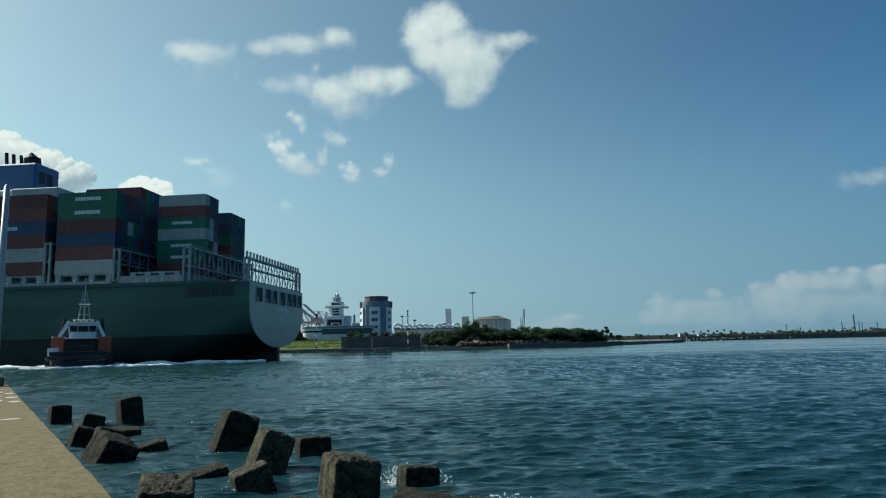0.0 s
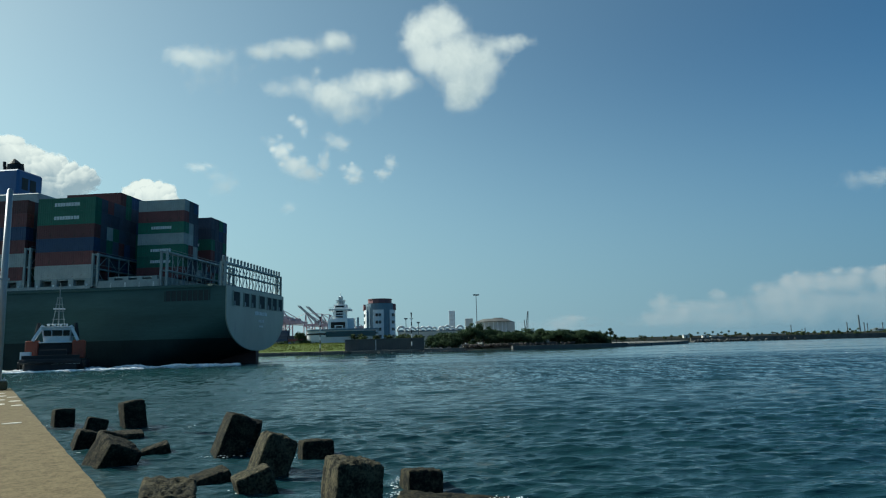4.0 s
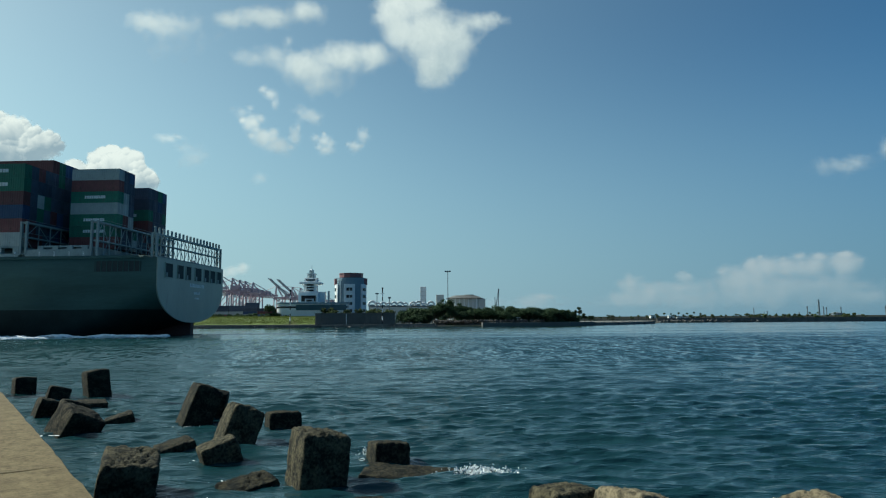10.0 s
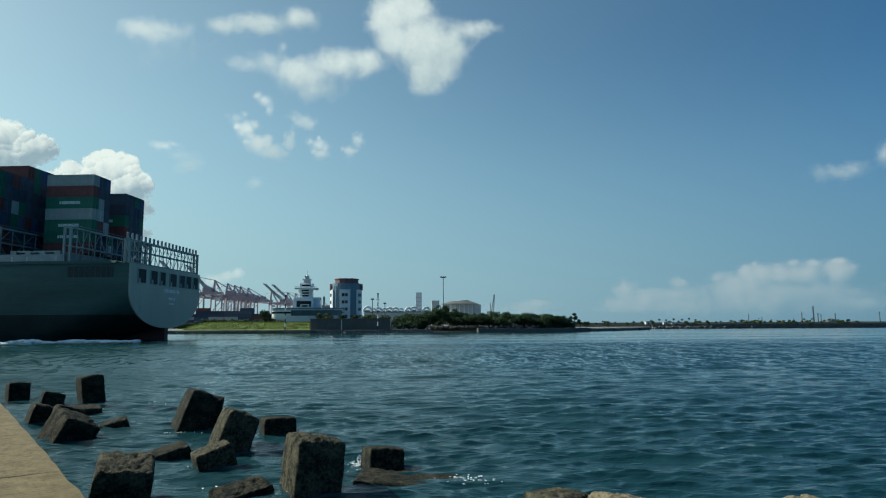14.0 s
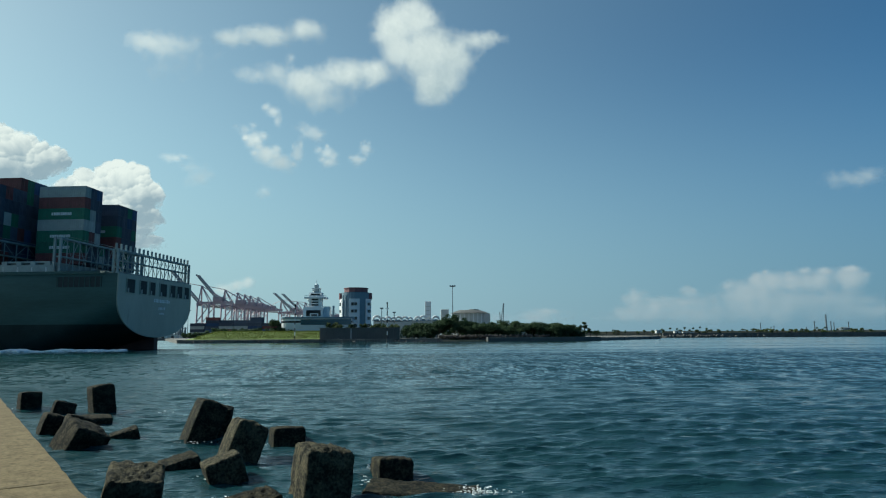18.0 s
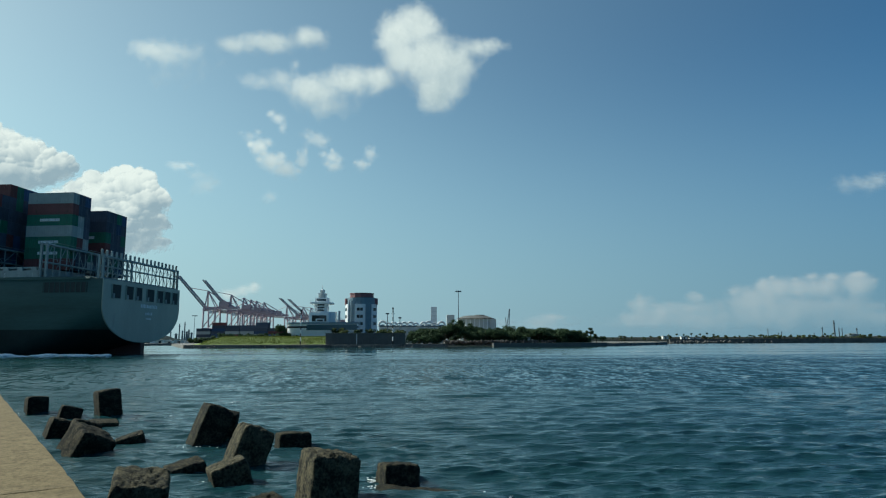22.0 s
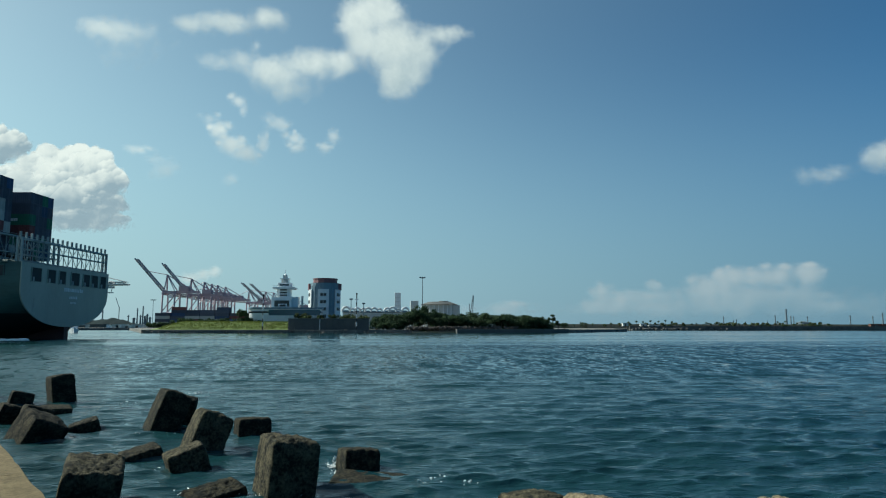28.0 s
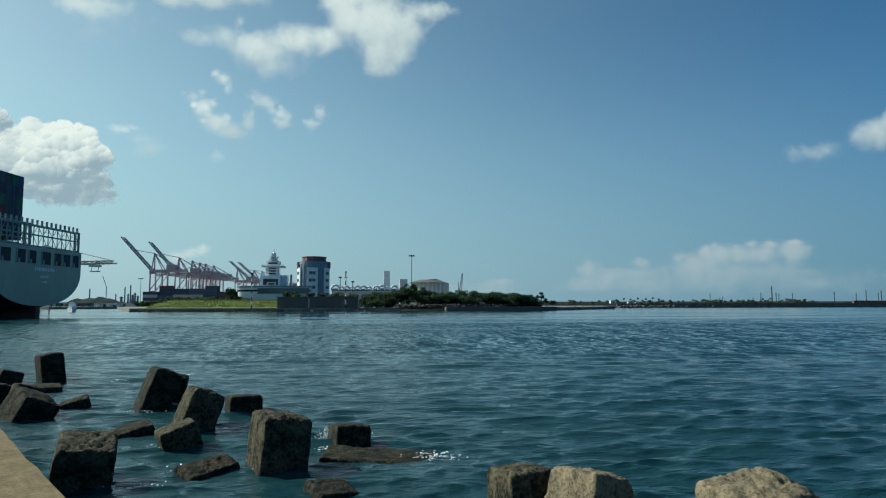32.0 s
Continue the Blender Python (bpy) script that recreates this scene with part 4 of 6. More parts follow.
        part("window", bm, M_GLASS, wheelhouse)
    for s in (-1, 1):
        part("side_window", a_box(s * 2.62 - 0.04, s * 2.62 + 0.06, -3.6, 1.6, 7.05, 8.2), M_GLASS, wheelhouse)
    part("roof", a_box(-3.0, 3.0, -5.2, 3.1, 8.7, 8.95, bevel=0.08), M_WHITE, wheelhouse)
    part("light_bar", a_box(-1.9, 1.9, -4.2, -4.0, 9.4, 9.55), M_WHITE, wheelhouse)
    for x in (-1.6, -0.5, 0.6, 1.7):
        part("search_light", a_tube((x, -4.5, 9.3), (x, -4.1, 9.3), 0.24, n=8), M_WHITE, wheelhouse)
    mast = part("mast", a_tube((0, -2.4, 8.9), (0, -2.4, 18.2), 0.14, 0.08, n=8), M_DECKGREY, tug, "grey lattice mast")
    for s in (-1, 1):
        part("mast_stay", bar(bmesh.new(), (s * 1.15, -2.4, 8.9), (s * 0.35, -2.4, 15.0), 0.12), M_DECKGREY, mast)
    for z in (10.5, 12.2, 13.6, 15.0):
        part("yard", a_box(-1.2 + (z - 10.5) * 0.16, 1.2 - (z - 10.5) * 0.16, -2.5, -2.35, z, z + 0.12), M_DECKGREY, mast)
    part("radar_scanner", a_box(-1.1, 1.1, -2.6, -2.2, 12.6, 12.85, bevel=0.05), M_WHITE, mast)
    part("deck_box", a_box(-5.3, -3.6, -11.6, -9.2, 2.3, 3.8, bevel=0.08), M_WHITE, tug, "pale tarpaulin over the quarter deck")
    return tug


tug = tugboat()


def wake(name, x0, x1, y, width, count, seed, label, high=0.45, lean=0.0):
    """Broken wash along a hull: many froth lumps in the thing's own space."""
    rnd, bm = random.Random(seed), bmesh.new()
    for _ in range(count):
        x = rnd.uniform(x0, x1)
        crest = 0.55 + 0.45 * noise.noise(Vector((x * 0.22, seed, 0)))
        s = rnd.uniform(0.25, 1.0) * crest
        m = Matrix.Translation((x, y + lean * x + rnd.gauss(0, width), rnd.uniform(-0.05, high * 0.5 * crest))) @ Matrix.Diagonal((s * 2.6, s * 1.2, s * high, 1))
        bmesh.ops.create_icosphere(bm, subdivisions=1, radius=0.6, matrix=m)
    return tagged(part(name, bm, M_FOAM), label, "foam", kind="stuff")


ship_wake = wake("wake_foam", -64, 5, -5.2, 0.7, 3100, 6, "white wash along the ship's waterline", 1.0, 0.30)
ship_wake.matrix_basis = pose(-43.91, 148.61, 0, 0, 0, SHIP_TURN)
tug_wake = wake("wake_foam", -9, 16, -14.0, 0.7, 420, 7, "white wash round the tug's stern", 0.8)
tug_wake.matrix_basis = tug.matrix_basis.copy()


# ---- the point of land across the channel ----
def land(name, outline, z0, z1, mat, label, category="ground"):
    return tagged(part(name, prism(bmesh.new(), outline, z0, z1), mat), label, category, kind="structure")


land("ground_point", [(-118, 322), (96, 344), (150, 420), (150, 900), (-320, 900), (-215, 560)], -3, 1.5, M_QUAY, "low sandy point of land behind a quay")
quay = land("quay_wall", [(-116, 319), (-18, 319), (8, 322), (8, 326), (-18, 325), (-116, 325)], -3, 1.55, M_QUAY, "grey concrete quay wall at the water", "quay")
for k in range(40):
    part("quay_block", a_box(-115.4 + k * 2.42, -113.1 + k * 2.42, 318.7, 319.1, -0.6, 1.2, bevel=0.06), M_QUAY, quay)
land("quay_east", [(9, 321), (30, 322), (30, 328), (9, 327)], -3, 0.6, M_SANDY, "low pale slipway at the water", "slipway")
land("quay_dark", [(30.5, 320), (74, 326), (90, 338), (80, 345), (30.5, 330)], -3, 1.9, M_WALL, "dark concrete quay in front of the bushes", "quay")


def grass_bank():
    bm, rnd = bmesh.new(), random.Random(3)
    xs, ys = np.linspace(-117, -50.6, 60), np.linspace(325, 341, 14)
    grid = []
    for y in ys:
        row = []
        for x in xs:
            up = min(1, (x + 117) / 14) * min(1, (y - 325) / 7)
            row.append(bm.verts.new((x, y, 1.45 + 3.7 * up + 0.22 * noise.noise(Vector((x * 0.3, y * 0.3, 0))))))
        grid.append(row)
    for a, b in zip(grid, grid[1:]):
        for k in range(len(a) - 1):
            bm.faces.new((a[k], a[k + 1], b[k + 1], b[k]))
    return tagged(part("grass_bank", bm, M_GRASS, smooth=True), "sunlit green grass bank above the quay", "grass", kind="structure")


grass_bank()


def grass_tufts():
    rnd, verts, faces = random.Random(9), [], []
    for _ in range(5200):
        x, y = rnd.uniform(-112, -51), rnd.uniform(326, 340)
        z = 1.45 + 3.7 * min(1, (x + 117) / 14) * min(1, (y - 325) / 7)
        h, k = rnd.uniform(0.25, 0.75), len(verts)
        verts += [(x - 0.16, y, z - 0.2), (x + 0.16, y, z - 0.2), (x + rnd.gauss(0, 0.15), y - 0.1, z + h)]
        faces.append((k, k + 1, k + 2))
    return tagged(sheet("grass_tufts", verts, faces, M_LEAF_GRASS), "tufts of long grass on the bank", "grass", kind="stuff")


M_LEAF_GRASS = leaf_material("grass_blades", (0.07, 0.10, 0.02), (0.20, 0.23, 0.06))
grass_tufts()
wall_thing = tagged(part("sea_wall", a_box(-50.5, -12.0, 323.6, 325.0, 1.2, 6.7, bevel=0.05), M_WALL), "long dark grey retaining wall", "wall", kind="structure")
for k in range(13):
    part("panel", a_box(-50.2 + k * 2.95, -47.4 + k * 2.95, 323.45, 323.7, 1.4, 6.5, bevel=0.03), M_WALL, wall_thing)
part("coping", a_box(-50.7, -11.8, 323.4, 325.2, 6.7, 6.95), M_QUAY, wall_thing)
part("downpipe", a_box(-35.6, -35.3, 323.3, 323.45, 1.3, 6.5), M_CLADWHITE, wall_thing)


def striped_pole(x, y, top, label):
    pole = empty("signal_pole", pose(x, y, 1.4), label, "pole", "signal poles on the quay")
    n = 9
    for k in range(n):
        part("band", a_tube((0, 0, k * (top - 1.4) / n), (0, 0, (k + 1) * (top - 1.4) / n), 0.26, n=8), M_CLADWHITE if k % 2 else M_BLACK, pole)
    part("lantern", a_box(-0.35, 0.35, -0.35, 0.35, top - 1.4, top - 0.7), M_BLACK, pole)
    part("cross_arm", a_box(-0.9, 0.9, -0.1, 0.1, (top - 1.4) * 0.86, (top - 1.4) * 0.86 + 0.2), M_BLACK, pole)
    return pole


striped_pole(-62.2, 322, 17.6, "tall black and white banded signal pole on the quay")
striped_pole(-17.9, 321.5, 18.4, "tall black and white banded signal pole on the quay")


def control_tower():
    t = empty("control_tower", pose(-57, 352, 1.5), "white stepped harbour control tower with a wide gallery", "tower")
    base = part("base", a_box(-6.0, 4.2, -5, 5, 0, 16.6, bevel=0.05), M_CLADWHITE, t)
    part("dark_glazing", a_box(-4.4, 3.1, -5.12, -4.95, 11.8, 14.9), M_GLASS, base)
    part("entrance_block", a_box(-2.4, 2.0, -5.4, -5.0, 11.8, 13.2), M_CLADWHITE, base)
    part("entrance_glass", a_box(-1.7, 1.4, -5.5, -5.38, 11.9, 12.8), M_GLASS, base)
    shaft = part("shaft", a_box(-3.4, 3.0, -3.2, 3.2, 16.6, 22.0, bevel=0.05), M_CLADWHITE, t)
    for z in (17.3, 18.7, 20.1, 21.2):
        part("window_band", a_box(-2.0, 1.6, -3.3, -3.15, z, z + 0.75), M_GLASS, shaft)
    part("wing", a_box(3.0, 7.2, -2.0, 4, 0, 16.9, bevel=0.05), M_CLADWHITE, t)
    gallery = part("gallery", a_box(-5.6, 5.6, -5.2, 5.2, 20.9, 21.9, bevel=0.1), M_CLADWHITE, t)
    part("gallery_rail", a_box(-5.6, 5.6, -5.2, -5.0, 22.4, 22.55), M_CLADWHITE, gallery)
    upper = part("upper_house", a_box(-3.3, 3.3, -3.0, 3.0, 21.9, 24.2, bevel=0.05), M_CLADWHITE, t)
    part("upper_glass", a_box(-2.4, 2.4, -3.08, -2.95, 22.6, 23.5), M_GLASS, upper)
    top = part("top_house", a_box(-2.3, 2.3, -1.9, 1.9, 26.2, 26.6), M_CLADWHITE, t)
    part("top_core", a_box(-1.5, 1.5, -1.3, 1.3, 24.2, 26.3), M_GREYCLAD, top)
    for x in (-1.75, -0.6, 0.6, 1.75):
        for y in (-1.75, 1.75):
            part("post", a_box(x - 0.16, x + 0.16, y - 0.16, y + 0.16, 24.2, 26.2), M_CLADWHITE, top)
    lantern = part("lantern", a_box(-1.1, 1.1, -0.9, 0.9, 26.6, 28.4), M_GREYCLAD, t)
    for x in (-0.9, 0.9):
        part("post", a_box(x - 0.14, x + 0.14, -1.05, -0.8, 26.6, 28.1), M_CLADWHITE, lantern)
    part("lantern_roof", a_tube((0, 0, 28.1), (0, 0, 29.0), 1.3, 0.2, n=4), M_CLADWHITE, lantern)
    part("aerial", a_tube((0, 0, 28.5), (0, 0, 31.0), 0.12, n=6), M_CLADWHITE, t)
    part("chimney", a_box(8.4, 9.4, 1, 2, 0, 17.4), M_GREYCLAD, t)
    return t


control_tower()


def low_building():
    b = empty("terminal_building", pose(-55, 345, 1.5), "long low white building with a rounded end and dark glazing", "building")
    outline = [(-18.4 + 4 - 4 * math.sin(a), -4 * math.cos(a)) for a in np.linspace(0, math.pi, 12)]
    outline = outline + [(18, 4), (18, -4)]
    part("body", prism(bmesh.new(), outline, 0, 6.3), M_CLADWHITE, b)
    grow = [(x * 1.004, y * 1.01) for x, y in outline]
    part("window_band", prism(bmesh.new(), grow, 8.3, 9.2), M_GLASS, b)
    part("upper_floor", prism(bmesh.new(), outline, 6.2, 10.4), M_CLADWHITE, b)
    part("roof", prism(bmesh.new(), [(x * 1.03, y * 1.1) for x, y in outline], 10.4, 11.2), M_BLUECLAD, b, "blue-grey overhanging roof")
    part("front_glazing", a_box(-8, 17.6, -4.12, -3.9, 7.2, 10.0), M_BLUEGLASS, b)
    return b


low_building()


def office_block():
    b = empty("office_tower", pose(-37.2, 362, 1.5), "round office tower, white and blue with a red crown", "building")
    ring = lambda r, n=24, s=0.0: [(r * math.cos(a + s), r * math.sin(a + s)) for a in np.linspace(0, 2 * math.pi, n + 1)[:-1]]
    part("core", prism(bmesh.new(), ring(8.2), 0, 24.6), M_BLUECLAD, b, "blue-grey glazed drum")
    part("crown", prism(bmesh.new(), ring(6.4, 12), 24.6, 27.2), M_REDCLAD, b, "dark red roof drum")
    part("crown_rim", prism(bmesh.new(), ring(6.7, 12), 26.9, 27.3), M_REDCLAD, b)
    part("crown_band", prism(bmesh.new(), ring(7.2), 23.2, 24.8), M_BLUEGLASS, b)
    for mid, half in ((200, 20), (270, 19), (330, 16)):
        arc = [radians(mid + d) for d in np.linspace(-half, half, 7)]
        outline = [(8.75 * math.cos(a), 8.75 * math.sin(a)) for a in arc] + [(7.9 * math.cos(a), 7.9 * math.sin(a)) for a in arc[::-1]]
        pier = part("white_bay", prism(bmesh.new(), outline, 0, 21.2), M_CLADWHITE, b, "white curved bay with windows")
        for z in (2.4, 6.2, 10.0, 13.8, 17.6):
            for off in (-0.55, 0.03):
                arc2 = [radians(mid + half * (off + d)) for d in np.linspace(0, 0.5, 4)]
                outline = [(8.85 * math.cos(a), 8.85 * math.sin(a)) for a in arc2] + [(8.7 * math.cos(a), 8.7 * math.sin(a)) for a in arc2[::-1]]
                part("window", prism(bmesh.new(), outline, z, z + 1.6), M_GLASS, pier)
    for mid in (195, 345):
        a = radians(mid)
        part("corner_turret", prism(bmesh.new(), [(7.6 * math.cos(a) + 1.6 * math.cos(c), 7.6 * math.sin(a) + 1.6 * math.sin(c)) for c in np.linspace(0, 6.283, 9)[:-1]], 21.0, 24.4), M_REDCLAD, b)
    for k in range(16):
        a = radians(170 + k * 13)
        part("mullion", a_box(8.2 * math.cos(a) - 0.1, 8.2 * math.cos(a) + 0.1, 8.2 * math.sin(a) - 0.1, 8.2 * math.sin(a) + 0.1, 0, 23.2), M_BLUECLAD, b)
    return b


office_block()


def space_frame_hall():
    h = empty("exhibition_hall", pose(-12, 410, 1.5), "long hall under white arched space-frame roofs", "building")
    rnd = random.Random(23)
    part("hall", a_box(-19, 20, -4, 8, 0, 10.0), M_GREYCLAD, h)
    for k in range(11):
        x = -17.5 + k * 3.6 + rnd.uniform(-0.8, 0.8)
        big = rnd.uniform(0.6, 1.05)
        roof = part("arched_roof", a_box(x - 2.4, x + 2.4, -3, 7, 10.2, 10.6), M_GREYCLAD, h)
        for j in range(8):
            a0, a1 = math.pi * j / 8, math.pi * (j + 1) / 8
            ends = [(x - r * math.cos(a), -4.2, 10.6 + r * 1.15 * math.sin(a)) for r in (2.7 * big, 1.9 * big) for a in (a0, a1)]
            part("chord", bar(bmesh.new(), ends[0], ends[1], 0.5), M_CLADWHITE, roof)
            part("chord", bar(bmesh.new(), ends[2], ends[3], 0.26), M_CLADWHITE, roof)
            part("web", bar(bmesh.new(), ends[0], ends[3], 0.34), M_CLADWHITE, roof)
            part("web", bar(bmesh.new(), ends[2], ends[0], 0.34), M_CLADWHITE, roof)
        bm = bmesh.new()
        arc = [(x - 2.5 * big * math.cos(a), 10.3 + 1.2 * big * math.sin(a)) for a in np.linspace(0, math.pi, 9)]
        near = [bm.verts.new((px, -3.9, pz)) for px, pz in arc]
        back = [bm.verts.new((px, 7, pz)) for px, pz in arc]
        for j in range(8):
            bm.faces.new((near[j], near[j + 1], back[j + 1], back[j]))
        bm.faces.new(near)
        bm.faces.new(back[::-1])
        part("roof_skin", bm, M_BLUECLAD, roof)
    return h


space_frame_hall()


def arena():
    b = empty("arena_building", pose(31, 455, 1.5), "broad pale stone building with a dark curved roof", "building")
    part("body", prism(bmesh.new(), [(12.4 * math.cos(a), 10 * math.sin(a)) for a in np.linspace(0, 6.283, 21)[:-1]], 0, 16.6), M_GREYCLAD, b)
    part("roof", a_tube((0, 0, 16.4), (0, 0, 18.4), 13.2, 7.5, n=20), M_WALL, b, "dark curved roof")
    part("roof_ring", a_tube((3, 0, 18.0), (3, 0, 19.0), 4.0, 3.2, n=16), M_WALL, b)
    for k in range(12):
        a = radians(195 + k * 14)
        part("pilaster", a_box(12.5 * math.cos(a) - 0.25, 12.5 * math.cos(a) + 0.25, 10.1 * math.sin(a) - 0.25, 10.1 * math.sin(a) + 0.25, 0, 16.2), M_CLADWHITE, b)
    part("east_block", a_box(9, 13.5, -7, 8, 0, 16.0), M_GREYCLAD, b)
    return b


arena()


def high_mast(x, y, top, r, label):
    m = empty("high_mast_lamp", pose(x, y, 1.4), label, "street lamp", "high mast lamps")
    part("pole", a_tube((0, 0, 0), (0, 0, top - 1.6), 0.35, 0.18, n=8), M_STACK, m)
    part("head_ring", a_tube((0, 0, top - 1.9), (0, 0, top - 1.4), r, n=12), M_STACK, m)
    for k in range(8):
        a = k * 0.785
        part("floodlight", a_box(r * math.cos(a) - 0.35, r * math.cos(a) + 0.35, r * math.sin(a) - 0.35, r * math.sin(a) + 0.35, top - 1.8, top - 1.1), M_STACK, m)
    return m


high_mast(18.8, 440, 35.6, 1.7, "tall high-mast lamp with a ring of floodlights")
high_mast(-246, 700, 30, 2.4, "tall high-mast lamp over the container yard")
high_mast(-24.3, 380, 18.6, 0.6, "lamp post behind the sea wall")
high_mast(-17.2, 380, 16.2, 0.5, "lamp post behind the sea wall")


def slab_tower(x, y, half, high, mat, label, crown=True):
    b = empty("high_rise", pose(x, y, 1.5), label, "building", "far high-rises")
    body = part("body", a_box(-half, half, -half, half, 0, high, bevel=0.3), mat, b)
    for k in range(int(high / 9)):
        part("floor_band", a_box(-half + 0.6, half - 0.6, -half - 0.12, -half + 0.05, 2 + k * 9, 3.2 + k * 9), M_GREYCLAD, body)
    if crown:
        part("crown", a_tube((0, 0, high), (0, 0, high + half), half * 0.9, half * 0.3, n=12), mat, b)
    return b


slab_tower(8.4, 1500, 6.8, 77, M_CLADWHITE, "slim white high-rise far away", False)
slab_tower(27.6, 900, 5.2, 36, M_GREYCLAD, "grey block behind the trees", False)
slab_tower(-4, 1150, 9, 30, M_GREYCLAD, "grey block behind the trees", False)


def woods(name, spots, count, size, mat, seed, label):
    """Dense shrubs: trunks in plenty under one mass of leaf clumps."""
    rnd = random.Random(seed)
    blobs = []
    for x, y, z, r in spots:
        for _ in range(4):
            s = r * rnd.uniform(0.45, 0.85)
            blobs.append(((x + rnd.gauss(0, r * 0.55), y + rnd.gauss(0, r * 0.4), z + rnd.gauss(0, r * 0.25)), (s * 1.25, s, s * 0.85)))
    ob = leaves(name, blobs, count, size, mat, seed)
    bm = bmesh.new()
    for x, y, z, r in spots[::2]:
        tube(bm, (x, y, 1), (x + rnd.gauss(0, 0.5), y, z), 0.22, 0.08, n=5)
        for _ in range(3):
            tube(bm, (x, y, z * 0.6), (x + rnd.gauss(0, r * 0.6), y + rnd.gauss(0, r * 0.3), z + r * 0.4), 0.1, 0.03, n=4)
    part("trunks", bm, M_BARK, ob)
    return tagged(ob, label, "bushes", kind="stuff")


rw = random.Random(31)
spots = []
for k in range(230):
    x = rw.uniform(-10, 82)
    top = np.interp(x, [-10, -5, 6, 14, 20, 29, 46, 64, 73, 82], [7.8, 9.0, 10.0, 12.6, 10.6, 8.8, 10.0, 9.0, 8.7, 6.6])
    r = rw.uniform(1.6, 2.8)
    spots.append((x, rw.uniform(333, 352) + max(0, x - 60) * 0.3, (0.15 + 0.85 * rw.random() ** 0.7) * (top - r) + 0.8, r))
woods("bushes", spots, 90000, 0.42, M_LEAF, 5, "dense dark green coastal bushes on the point")
spots = [(rw.uniform(-49, -14), rw.uniform(331, 342), rw.uniform(5.6, 8.0), rw.uniform(0.8, 1.5)) for _ in range(46)]
woods("bushes", spots, 5200, 0.42, M_LEAF_PALE, 6, "dusty green shrubs behind the sea wall")
spots = [(rw.uniform(-113, -66), rw.uniform(340, 348), np.interp(rw.uniform(0, 1), [0, 1], [4.8, 6.4]), rw.uniform(0.8, 1.5)) for _ in range(60)]
spots += [(rw.uniform(-79, -74), rw.uniform(343, 347), rw.uniform(6, 10.5), 1.6) for _ in range(10)]
woods("bushes", spots, 7000, 0.45, M_LEAF, 7, "shrubs and low trees along the top of the bank")
spots = [(rw.uniform(-34, 22), rw.uniform(385, 400), rw.uniform(6, 9.5), rw.uniform(1.4, 2.2)) for _ in range(16)]
woods("bushes", spots, 6000, 0.6, M_LEAF, 8, "trees in front of the exhibition hall")


def tree(x, y, z, high, spread, seed, mat=None, label="wind-bent tree at the end of the bushes"):
    t = empty("tree", pose(x, y, z), label, "tree")
    rnd, bm = random.Random(seed), bmesh.new()
    tube(bm, (0, 0, 0), (0.2, 0, high * 0.6), 0.26, 0.14, n=7)
    blobs = []
    for k in range(6):
        tip = (rnd.gauss(0, spread * 0.5), rnd.gauss(0, spread * 0.4), high * rnd.uniform(0.6, 0.95))
        tube(bm, (0.1, 0, high * rnd.uniform(0.35, 0.6)), tip, 0.1, 0.03, n=5)
        blobs.append((tip, (spread * 0.42, spread * 0.4, spread * 0.3)))
    part("trunk", bm, M_BARK, t)
    leaves("crown", blobs, 520, 0.4, mat or M_LEAF, seed, t)
    return t


for k, (x, y, z, h, s) in enumerate(((84.3, 350, 1.5, 8.4, 2.2), (88, 352, 1.5, 4.4, 2.0), (91.5, 353, 1.5, 3.6, 1.8), (14.5, 338, 1.5, 12.6, 3.4), (17.5, 340, 1.5, 11.2, 3.0), (-46, 338, 1.5, 8.2, 2.4), (-37, 338, 5, 3.6, 1.8), (-30, 337, 5, 3.8, 2.0), (-24, 338, 5, 3.8, 1.8))):
    tree(x, y, z, h, s, 100 + k, M_LEAF_PALE if -50 < x < -20 else None, "small leafy tree among the shrubs")


def shed(x, y, z, w, d, h, mat, label, roof=None):
    s = empty("shed", pose(x, y, z), label, "shed")
    body = part("body", a_box(-w / 2, w / 2, -d / 2, d / 2, 0, h), mat, s)
    part("roof", a_box(-w / 2 - 0.3, w / 2 + 0.3, -d / 2 - 0.3, d / 2 + 0.3, h, h + 0.25), roof or mat, s)
    part("door", a_box(-w * 0.15, w * 0.1, -d / 2 - 0.06, -d / 2 + 0.02, 0, h * 0.75), M_GLASS, body)
    return s


shed(47, 337, 1.6, 6.5, 4, 2.6, M_GREYCLAD, "low pale roofed shelter among the bushes")


def rubble(name, x0, x1, y0, y1, count, size, seed, label, z=0.3, mat=None):
    """A strip of piled stones along a shore."""
    rnd, bm = random.Random(seed), bmesh.new()
    for _ in range(count):
        t = rnd.random()
        s = size * rnd.uniform(0.5, 1.3)
        m = Matrix.Translation((x0 + (x1 - x0) * t + rnd.gauss(0, 0.6), y0 + (y1 - y0) * t + rnd.gauss(0, 1.2), z + rnd.uniform(-0.3, 0.8))) @ Euler((rnd.random() * 6, rnd.random() * 6, 0)).to_matrix().to_4x4() @ Matrix.Diagonal((s, s * 0.8, s * 0.7, 1))
        bmesh.ops.create_icosphere(bm, subdivisions=1, radius=0.6, matrix=m)
    return tagged(part(name, bm, mat or M_ROCK), label, "rocks", kind="stuff")


rubble("shore_rocks", 8, 62, 329, 333, 300, 1.4, 1, "brownish stones piled along the quay", 2.0, M_BROWNROCK)
rubble("shore_rocks", 78, 150, 340, 440, 420, 1.6, 2, "stones along the shore")
rubble("shore_rocks", -116, 8, 318.5, 320.5, 260, 0.9, 3, "stones at the foot of the quay", -0.3)

